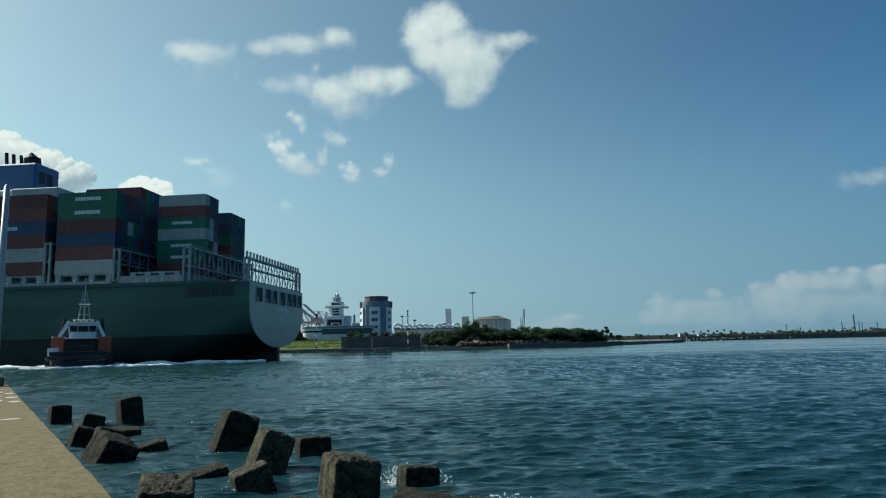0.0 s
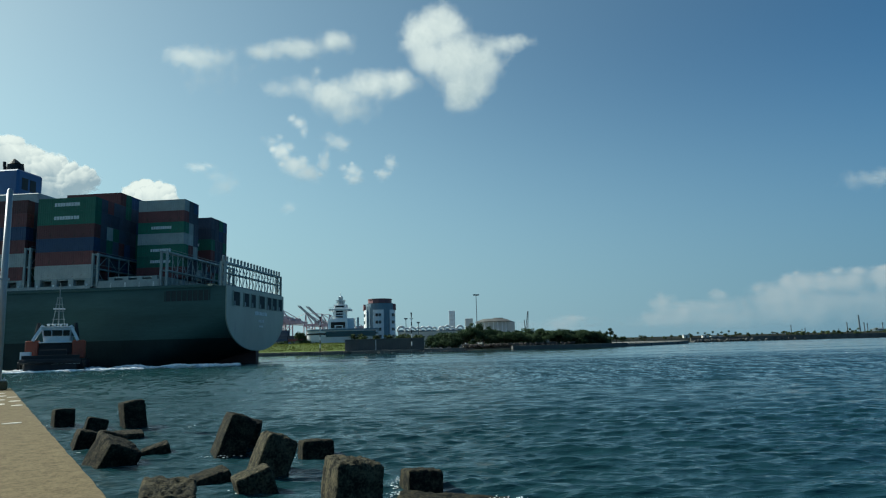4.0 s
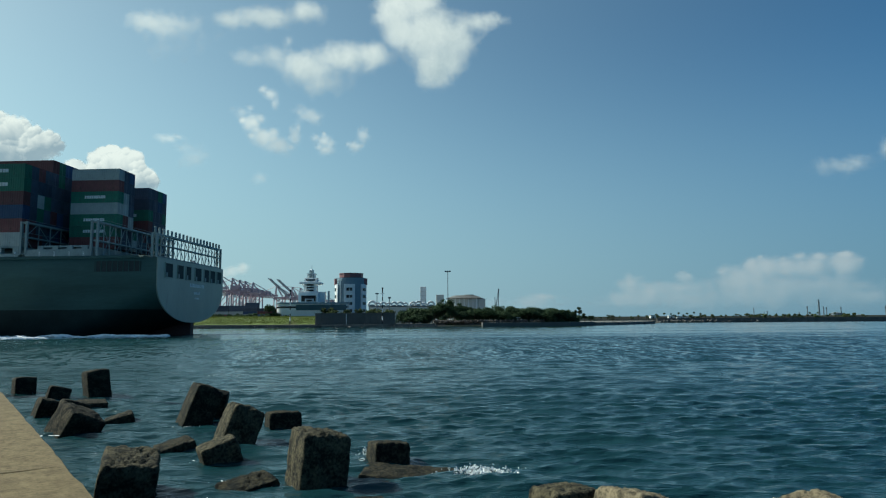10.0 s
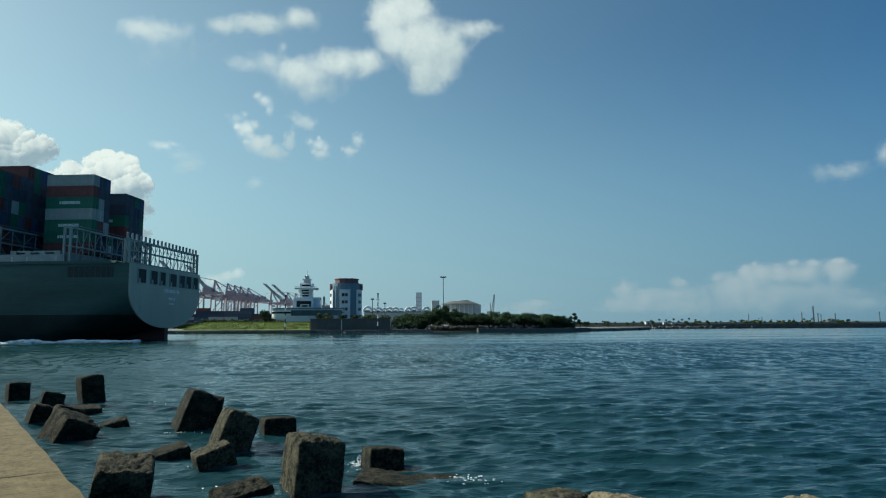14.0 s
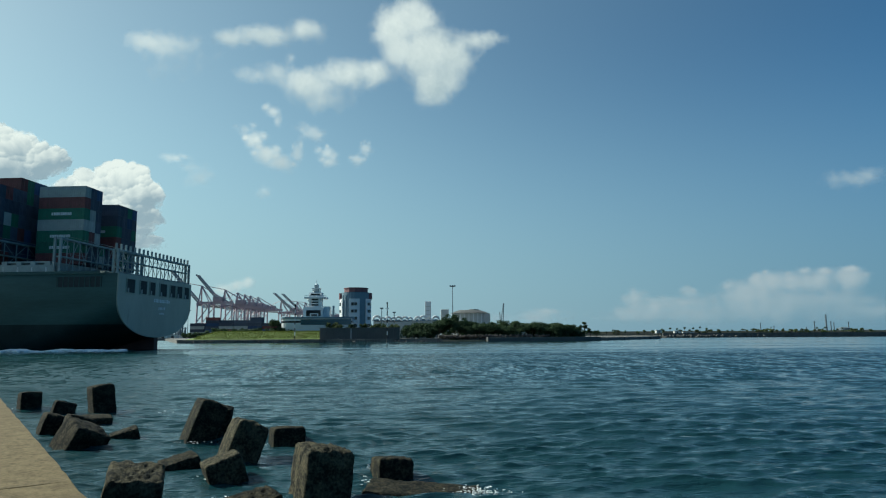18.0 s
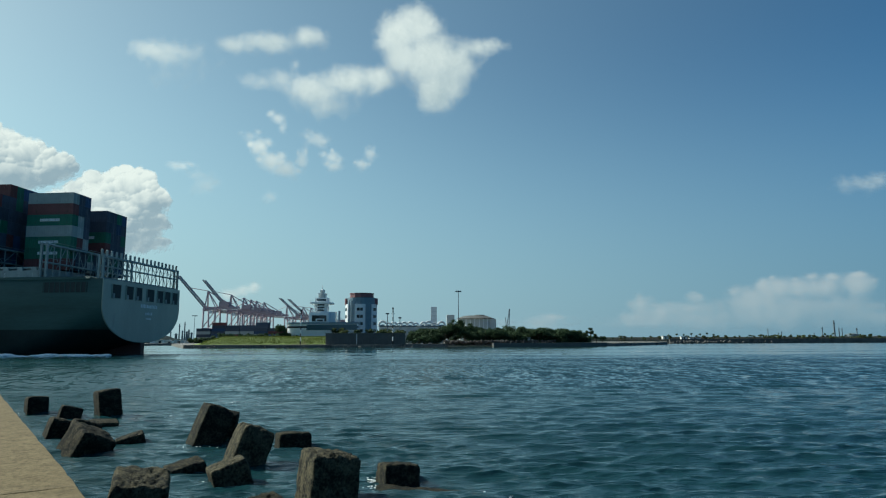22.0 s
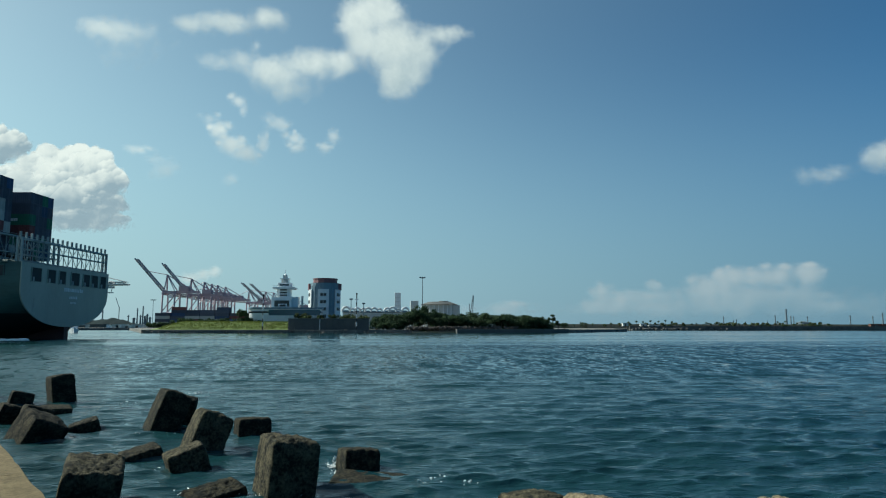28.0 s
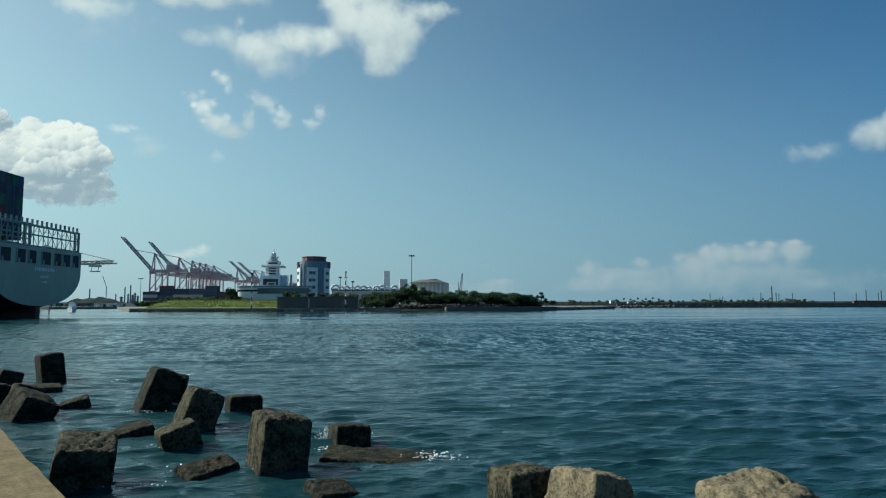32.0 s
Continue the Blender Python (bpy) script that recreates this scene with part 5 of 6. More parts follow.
# ---- far shore to the east ----
land("ground_east", [(140, 430), (185, 545), (900, 640), (3000, 900), (3000, 3000), (-900, 3000), (-900, 905), (150, 890)], -3, 1.6, M_QUAY, "flat reclaimed shore far across the water")
land("breakwater", [(195, 540), (470, 556), (900, 630), (2400, 860), (2400, 868), (900, 638), (470, 563), (195, 546)], -3, 3.6, M_ROCK, "long low dark breakwater", "breakwater")
land("embankment", [(150, 640), (900, 700), (2600, 940), (2600, 960), (900, 715), (150, 650)], 0, 5.6, M_SANDY, "dry grassy embankment behind the breakwater", "embankment")
rubble("shore_rocks", 195, 620, 538, 584, 700, 2.2, 4, "dark stones along the breakwater", 0.6)
shed(193.0, 545, 3.6, 4.4, 4, 2.4, M_GREYCLAD, "small white hut on the breakwater")
shed(208.5, 545, 3.6, 5.0, 3, 1.8, M_GREYCLAD, "small pale green hut on the breakwater")
shed(218, 546, 3.6, 9, 3, 0.7, M_GREYCLAD, "low white boat by the breakwater huts")
for k in range(9):
    shed(425 + k * 13, 559.5 + k * 2.1, 3.6, 11, 3, 1.9, M_RUST, "rusty red shed on the breakwater")
spots = [(rw.uniform(170, 420), rw.uniform(600, 640), rw.uniform(4.2, 6.6), rw.uniform(0.7, 1.5)) for _ in range(90)]
woods("bushes", spots, 5000, 0.7, M_LEAF_PALE, 9, "scrub on the far embankment")


def far_palm(x, y, h, seed):
    p = empty("palm_tree", pose(x, y, 4.2), "small far palm tree on the embankment", "palm tree", "palms on the embankment")
    rnd = random.Random(seed)
    part("trunk", a_tube((0, 0, 0), (0.15, 0, h), 0.16, 0.1, n=6), M_BARK, p)
    leaves("crown", [((0.15, 0, h), (1.1, 1.1, 0.8))], 90, 0.4, M_LEAF, seed, p)
    return p


for k, (x, y, h) in enumerate(((225.5, 606, 3.6), (231, 604, 3.2), (238.5, 605, 4.0), (246, 604, 3.6), (253.3, 606, 4.4), (262, 612, 3.2), (383, 640, 3.6), (391, 640, 4.0), (408, 640, 3.4))):
    far_palm(x, y, h, 300 + k)


def chimney(x, y, top, r, label="slender factory chimney far away"):
    c = empty("factory_chimney", pose(x, y, 1.6), label, "chimney", "far factory chimneys")
    part("stack", a_tube((0, 0, 0), (0, 0, top - 1.6), r * 1.3, r * 0.8, n=10), M_STACK, c)
    part("platform", a_tube((0, 0, (top - 1.6) * 0.85), (0, 0, (top - 1.6) * 0.85 + 1.0), r * 1.7, n=10), M_STACK, c)
    part("rim", a_tube((0, 0, top - 2.2), (0, 0, top - 1.6), r, n=10), M_STACK, c)
    return c


for x, top, r in ((767, 27, 1.0), (791, 18, 0.8), (798, 20, 1.0), (820, 15, 0.8), (861, 14, 0.8), (873, 17, 0.8), (892.5, 30, 1.3), (920, 45, 1.9), (930.7, 29, 1.2), (937.7, 27, 1.0), (971.7, 28, 1.2), (1000, 13, 0.8), (1077.5, 30.5, 1.3), (1133.6, 29, 1.2), (1158.6, 36, 1.4), (1190.2, 29, 1.1), (1198, 36, 1.4), (1235, 26, 1.1), (-511.5, 44, 1.3), (-522.5, 40, 1.2), (-502.5, 28, 1.8), (-516, 26, 1.6), (-507, 24, 2.2), (-529, 20, 2.6), (-497, 22, 2.0), (-540, 26, 1.2), (-591, 36, 1.3)):
    chimney(x, 1500 if x > 0 else 1400, top, r)
for x, w, h in ((966, 26, 15), (798, 14, 9), (905, 22, 10), (1020, 30, 9), (1150, 40, 9), (850, 20, 8)):
    tank = empty("storage_tank", pose(x, 1510, 1.6), "low grey storage tank far away", "storage tank", "far tanks")
    part("shell", a_tube((0, 0, 0), (0, 0, h - 3), w * 0.5, n=18), M_STACK, tank)
    part("dome", a_tube((0, 0, h - 3), (0, 0, h), w * 0.5, w * 0.12, n=18), M_STACK, tank)


def lattice_crane():
    c = empty("lattice_crane", pose(82, 700, 1.5), "small lattice crane with a steep jib", "crane")
    part("cab", a_box(-2, 2, -2, 2, 0, 16), M_STACK, c)
    for p, q, w in (((-1.2, 0, 16), (1.6, 0, 34.5), 0.5), ((1.2, 0, 16), (2.2, 0, 34.5), 0.5), ((-1.8, 0, 15), (-2.4, 0, 25.5), 0.6)):
        part("jib", bar(bmesh.new(), p, q, w), M_STACK, c)
    for k in range(7):
        z = 17 + k * 2.5
        part("lacing", bar(bmesh.new(), (-1.2 + k * 0.4, 0, z), (1.3 + k * 0.13, 0, z + 2.2), 0.3), M_STACK, c)
    return c


lattice_crane()


# ---- container port to the west ----
land("ground_west", [(-215, 560), (-300, 690), (-900, 880), (-900, 3000), (-3600, 3000), (-3600, 820), (-1200, 800), (-420, 640), (-260, 545)], -3, 1.7, M_QUAY, "container port quay far up the channel")


def gantry_crane(x, y, s, up, seed, turn=0.0):
    """A ship-to-shore crane: legs, sills, portal beams, A-frame, girder and a boom raised by up degrees."""
    c = empty("gantry_crane", pose(x, y, 1.6, 0, 0, turn) @ Matrix.Diagonal((s, s, s, 1)), "dull red ship-to-shore gantry crane, distance haze put into its colour", "crane", "gantry cranes of the port")
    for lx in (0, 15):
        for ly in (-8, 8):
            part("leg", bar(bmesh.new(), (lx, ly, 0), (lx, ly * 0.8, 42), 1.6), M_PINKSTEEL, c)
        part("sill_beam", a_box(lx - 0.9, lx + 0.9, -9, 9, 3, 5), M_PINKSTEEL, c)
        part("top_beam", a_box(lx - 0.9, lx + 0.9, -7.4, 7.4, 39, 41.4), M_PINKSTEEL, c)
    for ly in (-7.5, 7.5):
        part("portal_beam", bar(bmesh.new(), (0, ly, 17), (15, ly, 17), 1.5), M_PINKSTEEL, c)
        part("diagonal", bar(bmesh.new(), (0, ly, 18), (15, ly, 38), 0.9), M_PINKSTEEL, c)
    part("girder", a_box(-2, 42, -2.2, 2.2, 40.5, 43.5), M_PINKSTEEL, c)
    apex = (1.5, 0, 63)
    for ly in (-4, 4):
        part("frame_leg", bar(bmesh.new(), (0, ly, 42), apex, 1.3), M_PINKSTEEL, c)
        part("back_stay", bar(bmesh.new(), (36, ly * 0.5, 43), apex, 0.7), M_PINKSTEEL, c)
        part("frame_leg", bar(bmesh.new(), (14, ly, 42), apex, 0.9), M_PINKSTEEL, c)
    a = radians(up)
    tip = (-2 - 56 * math.cos(a), 0, 42 + 56 * math.sin(a))
    way, rise = Vector((-math.cos(a), 0, math.sin(a))), Vector((math.sin(a), 0, math.cos(a)))
    root = Vector((-2, 0, 42))
    boom = part("boom", bar(bmesh.new(), root, tip, 1.5), M_CRANEGREY, c, "grey lattice boom")
    for ly in (-1.6, 1.6):
        side = Vector((0, ly, 0))
        part("chord", bar(bmesh.new(), root + rise * 2.6 + side, root + way * 53 + rise * 2.2 + side, 0.8), M_CRANEGREY, boom)
        for j in range(8):
            p = root + way * (2 + 6.4 * j) + side
            part("lacing", bar(bmesh.new(), p, p + way * 3.2 + rise * 2.5, 0.5), M_CRANEGREY, boom)
            part("lacing", bar(bmesh.new(), p + way * 6.4, p + way * 3.2 + rise * 2.5, 0.5), M_CRANEGREY, boom)
    mid = (-2 - 34 * math.cos(a), 0, 42 + 34 * math.sin(a) + 1)
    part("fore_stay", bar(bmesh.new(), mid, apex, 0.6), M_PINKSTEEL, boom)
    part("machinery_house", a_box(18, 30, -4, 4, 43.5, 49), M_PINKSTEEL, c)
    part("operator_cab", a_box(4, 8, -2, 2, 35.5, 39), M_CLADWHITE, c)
    return c


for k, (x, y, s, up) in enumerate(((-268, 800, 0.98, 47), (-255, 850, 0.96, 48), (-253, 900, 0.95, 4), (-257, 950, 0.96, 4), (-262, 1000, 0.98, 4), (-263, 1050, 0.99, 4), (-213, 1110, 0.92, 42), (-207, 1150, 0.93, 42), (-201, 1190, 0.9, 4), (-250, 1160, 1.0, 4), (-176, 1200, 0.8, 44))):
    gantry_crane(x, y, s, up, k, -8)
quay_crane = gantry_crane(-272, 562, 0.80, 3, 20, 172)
for ly in (-2.6, 2.6):
    part("boom_chord", bar(bmesh.new(), (-2, ly, 46.5), (-68, ly, 46.2), 0.8), M_GREYCLAD, quay_crane)
    part("boom_chord", bar(bmesh.new(), (-2, ly, 42.5), (-72, ly, 44.0), 1.2), M_GREYCLAD, quay_crane)
    part("fore_stay", bar(bmesh.new(), (1.5, 0, 63), (-70, ly, 46.4), 0.5), M_GREYCLAD, quay_crane)
    for k in range(11):
        part("lacing", bar(bmesh.new(), (-4 - 6 * k, ly, 42.8), (-7 - 6 * k, ly, 46.4), 0.45), M_GREYCLAD, quay_crane)
        part("lacing", bar(bmesh.new(), (-7 - 6 * k, ly, 46.4), (-10 - 6 * k, ly, 42.9), 0.45), M_GREYCLAD, quay_crane)
part("trolley", a_box(-56, -46, -3, 3, 40.2, 42.2), M_GREYCLAD, quay_crane)
for lx in (-55, -48):
    part("hoist_rope", bar(bmesh.new(), (lx, 0, 40.2), (lx + 1, 0, 36.0), 0.5), M_GREYCLAD, quay_crane)
part("spreader", a_box(-56, -46.5, -1.4, 1.4, 35.2, 36.2), M_GREYCLAD, quay_crane)


def yard_stack():
    rnd = random.Random(17)
    for k in range(7):
        for row in range(3):
            st = empty("container_pile", pose(-201 + k * 12.7 + rnd.uniform(-0.2, 0.2), 596 + row * 3.2, 1.6), "pile of stacked containers in the yard", "containers", "container yard")
            for j in range(rnd.choice((4, 5, 5, 6)) + (1 if 0 < k < 5 and row else 0)):
                paint = rnd.choice(("red", "navy", "navy", "navy", "grey", "navy", "blue", "navy"))
                key = (paint, 12.19, 2.59)
                if key not in BOXES:
                    BOXES[key] = container_mesh(*key)
                share("container", BOXES[key], st, pose(0, -1.2, j * 2.62))


yard_stack()
spots = [(rw.uniform(-204, -180), rw.uniform(565, 575), rw.uniform(3, 6), rw.uniform(1.2, 2.2)) for _ in range(26)]
woods("bushes", spots, 2600, 0.7, M_LEAF, 10, "shrubs at the corner of the container yard")


def ridge(name, points, depth, mat, label, seed):
    """Low far hills: a ridge line with rough slopes."""
    bm, rows = bmesh.new(), []
    rnd = random.Random(seed)
    for f, up in ((-depth, 0.0), (-depth * 0.4, 0.62), (0, 1.0), (depth, 0.0)):
        rows.append([bm.verts.new((x, y + f, 1 + (z - 1) * up + (noise.fractal(Vector((x * 0.07, f, seed)), 0.8, 2.1, 4) * 3.2 if 0 < up else 0))) for x, y, z in points])
    for a, b in zip(rows, rows[1:]):
        for k in range(len(a) - 1):
            bm.faces.new((a[k], a[k + 1], b[k + 1], b[k]))
    return tagged(part(name, bm, mat, smooth=True), label, "hill", kind="structure")


ridge("backdrop_hill", [(-700 + k * 4, 1220, np.interp(-700 + k * 4, [-700, -560, -525, -500, -482, -458, -425], [5, 8, 14, 17, 15, 8, 2])) for k in range(72)], 60, M_HILL, "low green hill beyond the port", 4)
for k in range(30):
    x = -330 + k * 5.2
    shed(x - 60 * (k % 3), 690 + k % 4 * 10 + max(0, -x - 200) * 0.3, 1.58, 8 + k % 3 * 3, 5, 2.2 + k % 2, (M_CLADWHITE, M_GREYCLAD, M_WALL)[k % 3], "parked lorry or shed on the far quay")
arm = empty("arm_crane", pose(-559, 1400, 1.6), "thin bent luffing crane in the distance", "crane")
part("tower", bar(bmesh.new(), (0, 0, 0), (0, 0, 40), 1.2), M_STACK, arm)
part("jib", bar(bmesh.new(), (0, 0, 38), (-8, 0, 60), 0.9), M_STACK, arm)


def motor_boat():
    b = empty("motor_boat", pose(-184, 332, 0, 0, 0, -155), "small white motor boat crossing the channel", "boat")
    bm, rings = bmesh.new(), []
    for y, half, top in ((-6, 1.9, 1.5), (-2, 2.1, 1.5), (2, 1.9, 1.7), (5, 1.0, 2.0), (6.6, 0.1, 2.3)):
        rings.append([bm.verts.new((x, y, z)) for x, z in ((-half, top), (-half * 0.7, -0.4), (half * 0.7, -0.4), (half, top))])
    for a, c in zip(rings, rings[1:]):
        for k in range(4):
            bm.faces.new((a[k], a[(k + 1) % 4], c[(k + 1) % 4], c[k]))
    bm.faces.new(rings[0])
    part("hull", bm, M_CLADWHITE, b)
    cabin = part("cabin", a_box(-1.5, 1.5, -3.6, 2.2, 1.4, 3.6, bevel=0.2), M_CLADWHITE, b)
    part("window_band", a_box(-1.56, 1.56, -3.0, 1.8, 2.4, 3.1), M_GLASS, cabin)
    part("flybridge", a_box(-1.2, 1.2, -2.6, 0.4, 3.6, 4.6, bevel=0.15), M_CLADWHITE, b)
    part("mast", a_tube((0, -1, 4.6), (0, -1, 7.0), 0.06, n=6), M_CLADWHITE, b)
    return b


boat = motor_boat()


# ---- clouds ----
def cloud_material(name, lo, hi, most, fine, coarse=1.9, shape=0.9, dim=(0.30, 0.37, 0.41), lit=(0.80, 0.79, 0.72)):
    m = bpy.data.materials.new(name)
    m.use_nodes = True
    n, l = m.node_tree.nodes, m.node_tree.links
    n.remove(n["Principled BSDF"])
    tc, at = n.new("ShaderNodeTexCoord"), n.new("ShaderNodeAttribute")
    at.attribute_name = "vapour"
    total, relief = at.outputs["Fac"], None
    for scale, detail, amount in ((0.0052, 8.0, coarse), (0.019, 7.0, fine)):
        values = []
        # the second reading lies towards the sun: their difference shapes lit and shaded lumps
        for off in ((0, 0, 0), (-0.22 / scale, 0, 0.22 / scale)):
            t, mp = n.new("ShaderNodeTexNoise"), n.new("ShaderNodeMapping")
            t.inputs["Scale"].default_value, t.inputs["Detail"].default_value, t.inputs["Roughness"].default_value = scale, detail, 0.55
            t.inputs["Distortion"].default_value = 0.5
            mp.inputs["Location"].default_value = off
            l.new(tc.outputs["Object"], mp.inputs[0])
            l.new(mp.outputs[0], t.inputs["Vector"])
            values.append(t.outputs[0])
        shift, add, lump = n.new("ShaderNodeMath"), n.new("ShaderNodeMath"), n.new("ShaderNodeMath")
        shift.operation, add.operation, lump.operation = "SUBTRACT", "MULTIPLY_ADD", "SUBTRACT"
        shift.inputs[1].default_value = 0.5
        add.inputs[1].default_value = amount
        l.new(values[0], shift.inputs[0])
        l.new(shift.outputs[0], add.inputs[0])
        l.new(total, add.inputs[2])
        l.new(values[0], lump.inputs[0])
        l.new(values[1], lump.inputs[1])
        relief = relief or lump.outputs[0]
        total = add.outputs[0]
    alpha = n.new("ShaderNodeMapRange")
    alpha.interpolation_type = "SMOOTHSTEP"
    alpha.inputs[1].default_value, alpha.inputs[2].default_value = lo, hi
    alpha.inputs[4].default_value = most
    l.new(total, alpha.inputs[0])
    # clouds glow by themselves; sunlight and shade are put into the glow's colour
    glow, clear, mix = n.new("ShaderNodeEmission"), n.new("ShaderNodeBsdfTransparent"), n.new("ShaderNodeMixShader")
    tone = n.new("ShaderNodeAttribute")
    tone.attribute_name = "tone"
    shade = n.new("ShaderNodeMix")
    shade.data_type = "RGBA"
    shade.inputs[6].default_value, shade.inputs[7].default_value = (*dim, 1), (*lit, 1)
    toned = n.new("ShaderNodeMath")
    toned.operation, toned.use_clamp, toned.inputs[1].default_value = "MULTIPLY_ADD", True, shape
    l.new(relief, toned.inputs[0])
    l.new(tone.outputs["Fac"], toned.inputs[2])
    l.new(toned.outputs[0], shade.inputs[0])
    l.new(shade.outputs[2], glow.inputs[0])
    l.new(alpha.outputs[0], mix.inputs[0])
    l.new(clear.outputs[0], mix.inputs[1])
    l.new(glow.outputs[0], mix.inputs[2])
    l.new(mix.outputs[0], n["Material Output"].inputs[0])
    return m


M_CLOUD = cloud_material("cloud_vapour", 0.0, 1.5, 0.6, 0.95, 2.2)
M_SOFT_CLOUD = cloud_material("soft_vapour", 0.0, 1.15, 0.55, 0.9, 1.5, 1.0, (0.40, 0.46, 0.47))
M_CUMULUS = cloud_material("cumulus_vapour", 0.10, 0.5, 0.85, 1.5, 1.2, 2.0)
M_HAZE_CLOUD = cloud_material("hazy_vapour", 0.05, 1.0, 0.30, 1.1, 1.5, 0.9, (0.24, 0.33, 0.38), (0.56, 0.55, 0.53))
SKY_FAR = 4200.0


def sky_pose(az, el, far=SKY_FAR):
    """A pose far off in the sky, its x to the right, its z up and its y away from the viewer."""
    a, e = radians(az), radians(el)
    way = Vector((math.sin(a) * math.cos(e), math.cos(a) * math.cos(e), math.sin(e)))
    right = Vector((math.cos(a), -math.sin(a), 0))
    up = right.cross(way)
    m = Matrix((right, way, up)).transposed().to_4x4()
    m.translation = way * far
    return m


def cloud(az, el, puffs, seed, label, thick=1.0, base=0.0, layers=4, mat=None, billow=0):
    """A heap of vapour in thin layers. puffs: (right, up, radius right, radius up, density), in degrees of sky from the middle."""
    layers = 3 if mat is M_SOFT_CLOUD else layers
    k, rnd, step = SKY_FAR * radians(1), random.Random(seed), 9 if billow else 18
    # heads of a heaped cloud: smaller lumps crowd the upper outline of each large one
    puffs = puffs + [(p[0] + p[2] * 0.85 * math.cos(a), p[1] + p[3] * 0.85 * math.sin(a), p[2] * r, p[3] * r * 1.1, p[4] * rnd.uniform(0.7, 1.05)) for p in puffs for a, r in [(rnd.uniform(-0.3, 3.5), rnd.uniform(0.18, 0.42) * (1 if mat else 1.5)) for _ in range(billow)]]
    x0, x1 = min(p[0] - 1.7 * p[2] for p in puffs) * k, max(p[0] + 1.7 * p[2] for p in puffs) * k
    z0, z1 = min(p[1] - 1.7 * p[3] for p in puffs) * k, max(p[1] + 1.7 * p[3] for p in puffs) * k
    nx, nz = max(12, int((x1 - x0) / step)), max(10, int((z1 - z0) / step))
    gx, gz = np.meshgrid(np.linspace(x0, x1, nx), np.linspace(z0, z1, nz))
    verts, faces, dens, tone = [], [], [], []
    for layer in range(layers):
        f = (layer / max(1, layers - 1) - 0.5) * 2
        d, lump = np.full(gx.shape, -1.0), np.zeros(gx.shape)
        for px, pz, rx, rz, w in puffs:
            r = np.sqrt(((gx - px * k) / (rx * k)) ** 2 + ((gz - pz * k) / (rz * k)) ** 2 + 0.25 * f * f)
            new_d = w * (1.25 - r) - 0.08 * r
            lump = np.where(new_d > d, np.clip(((gz - pz * k) / (rz * k) - 0.6 * (gx - px * k) / (rx * k)), -1, 1), lump)
            # neighbouring puffs of soft cloud flow into one another
            d = np.log(np.exp(5 * d) + np.exp(5 * new_d)) / 5 if mat in (M_SOFT_CLOUD, M_HAZE_CLOUD) else np.maximum(d, new_d)
        start = len(verts)
        depth = f * 90.0 * thick
        verts += list(zip(gx.ravel().tolist(), [depth] * gx.size, gz.ravel().tolist()))
        for j in range(nz - 1):
            for i in range(nx - 1):
                c = [start + j * nx + i, start + j * nx + i + 1, start + (j + 1) * nx + i + 1, start + (j + 1) * nx + i]
                if max(d[j, i], d[j, i + 1], d[j + 1, i], d[j + 1, i + 1]) > -0.55:
                    faces.append(c)
        dens += d.ravel().tolist()
        # sunlit side and shaded base are painted into the cloud's tone
        side = (gz - z0) / (z1 - z0) * 0.9 - (gx - x0) / (x1 - x0) * 0.5 + 0.55 - base
        if mat is M_SOFT_CLOUD:
            side = 0.30 + 1.05 * (gz - z0) / (z1 - z0) - 0.45 * (gx - x0) / (x1 - x0)
        if mat is M_CUMULUS:
            side = 1.9 * (gz - z0) / (z1 - z0) - 0.40 - 0.3 * (gx - x0) / (x1 - x0) + 0.45 * lump
        tone += np.clip(side, 0, 1).ravel().tolist()
    ob = sheet("cloud", verts, faces, mat or M_CLOUD)
    for key, values in (("vapour", dens), ("tone", tone)):
        ob.data.attributes.new(key, "FLOAT", "POINT").data.foreach_set("value", values)
    ob.matrix_basis = sky_pose(az, el)
    return tagged(ob, label, "cloud", "clouds")


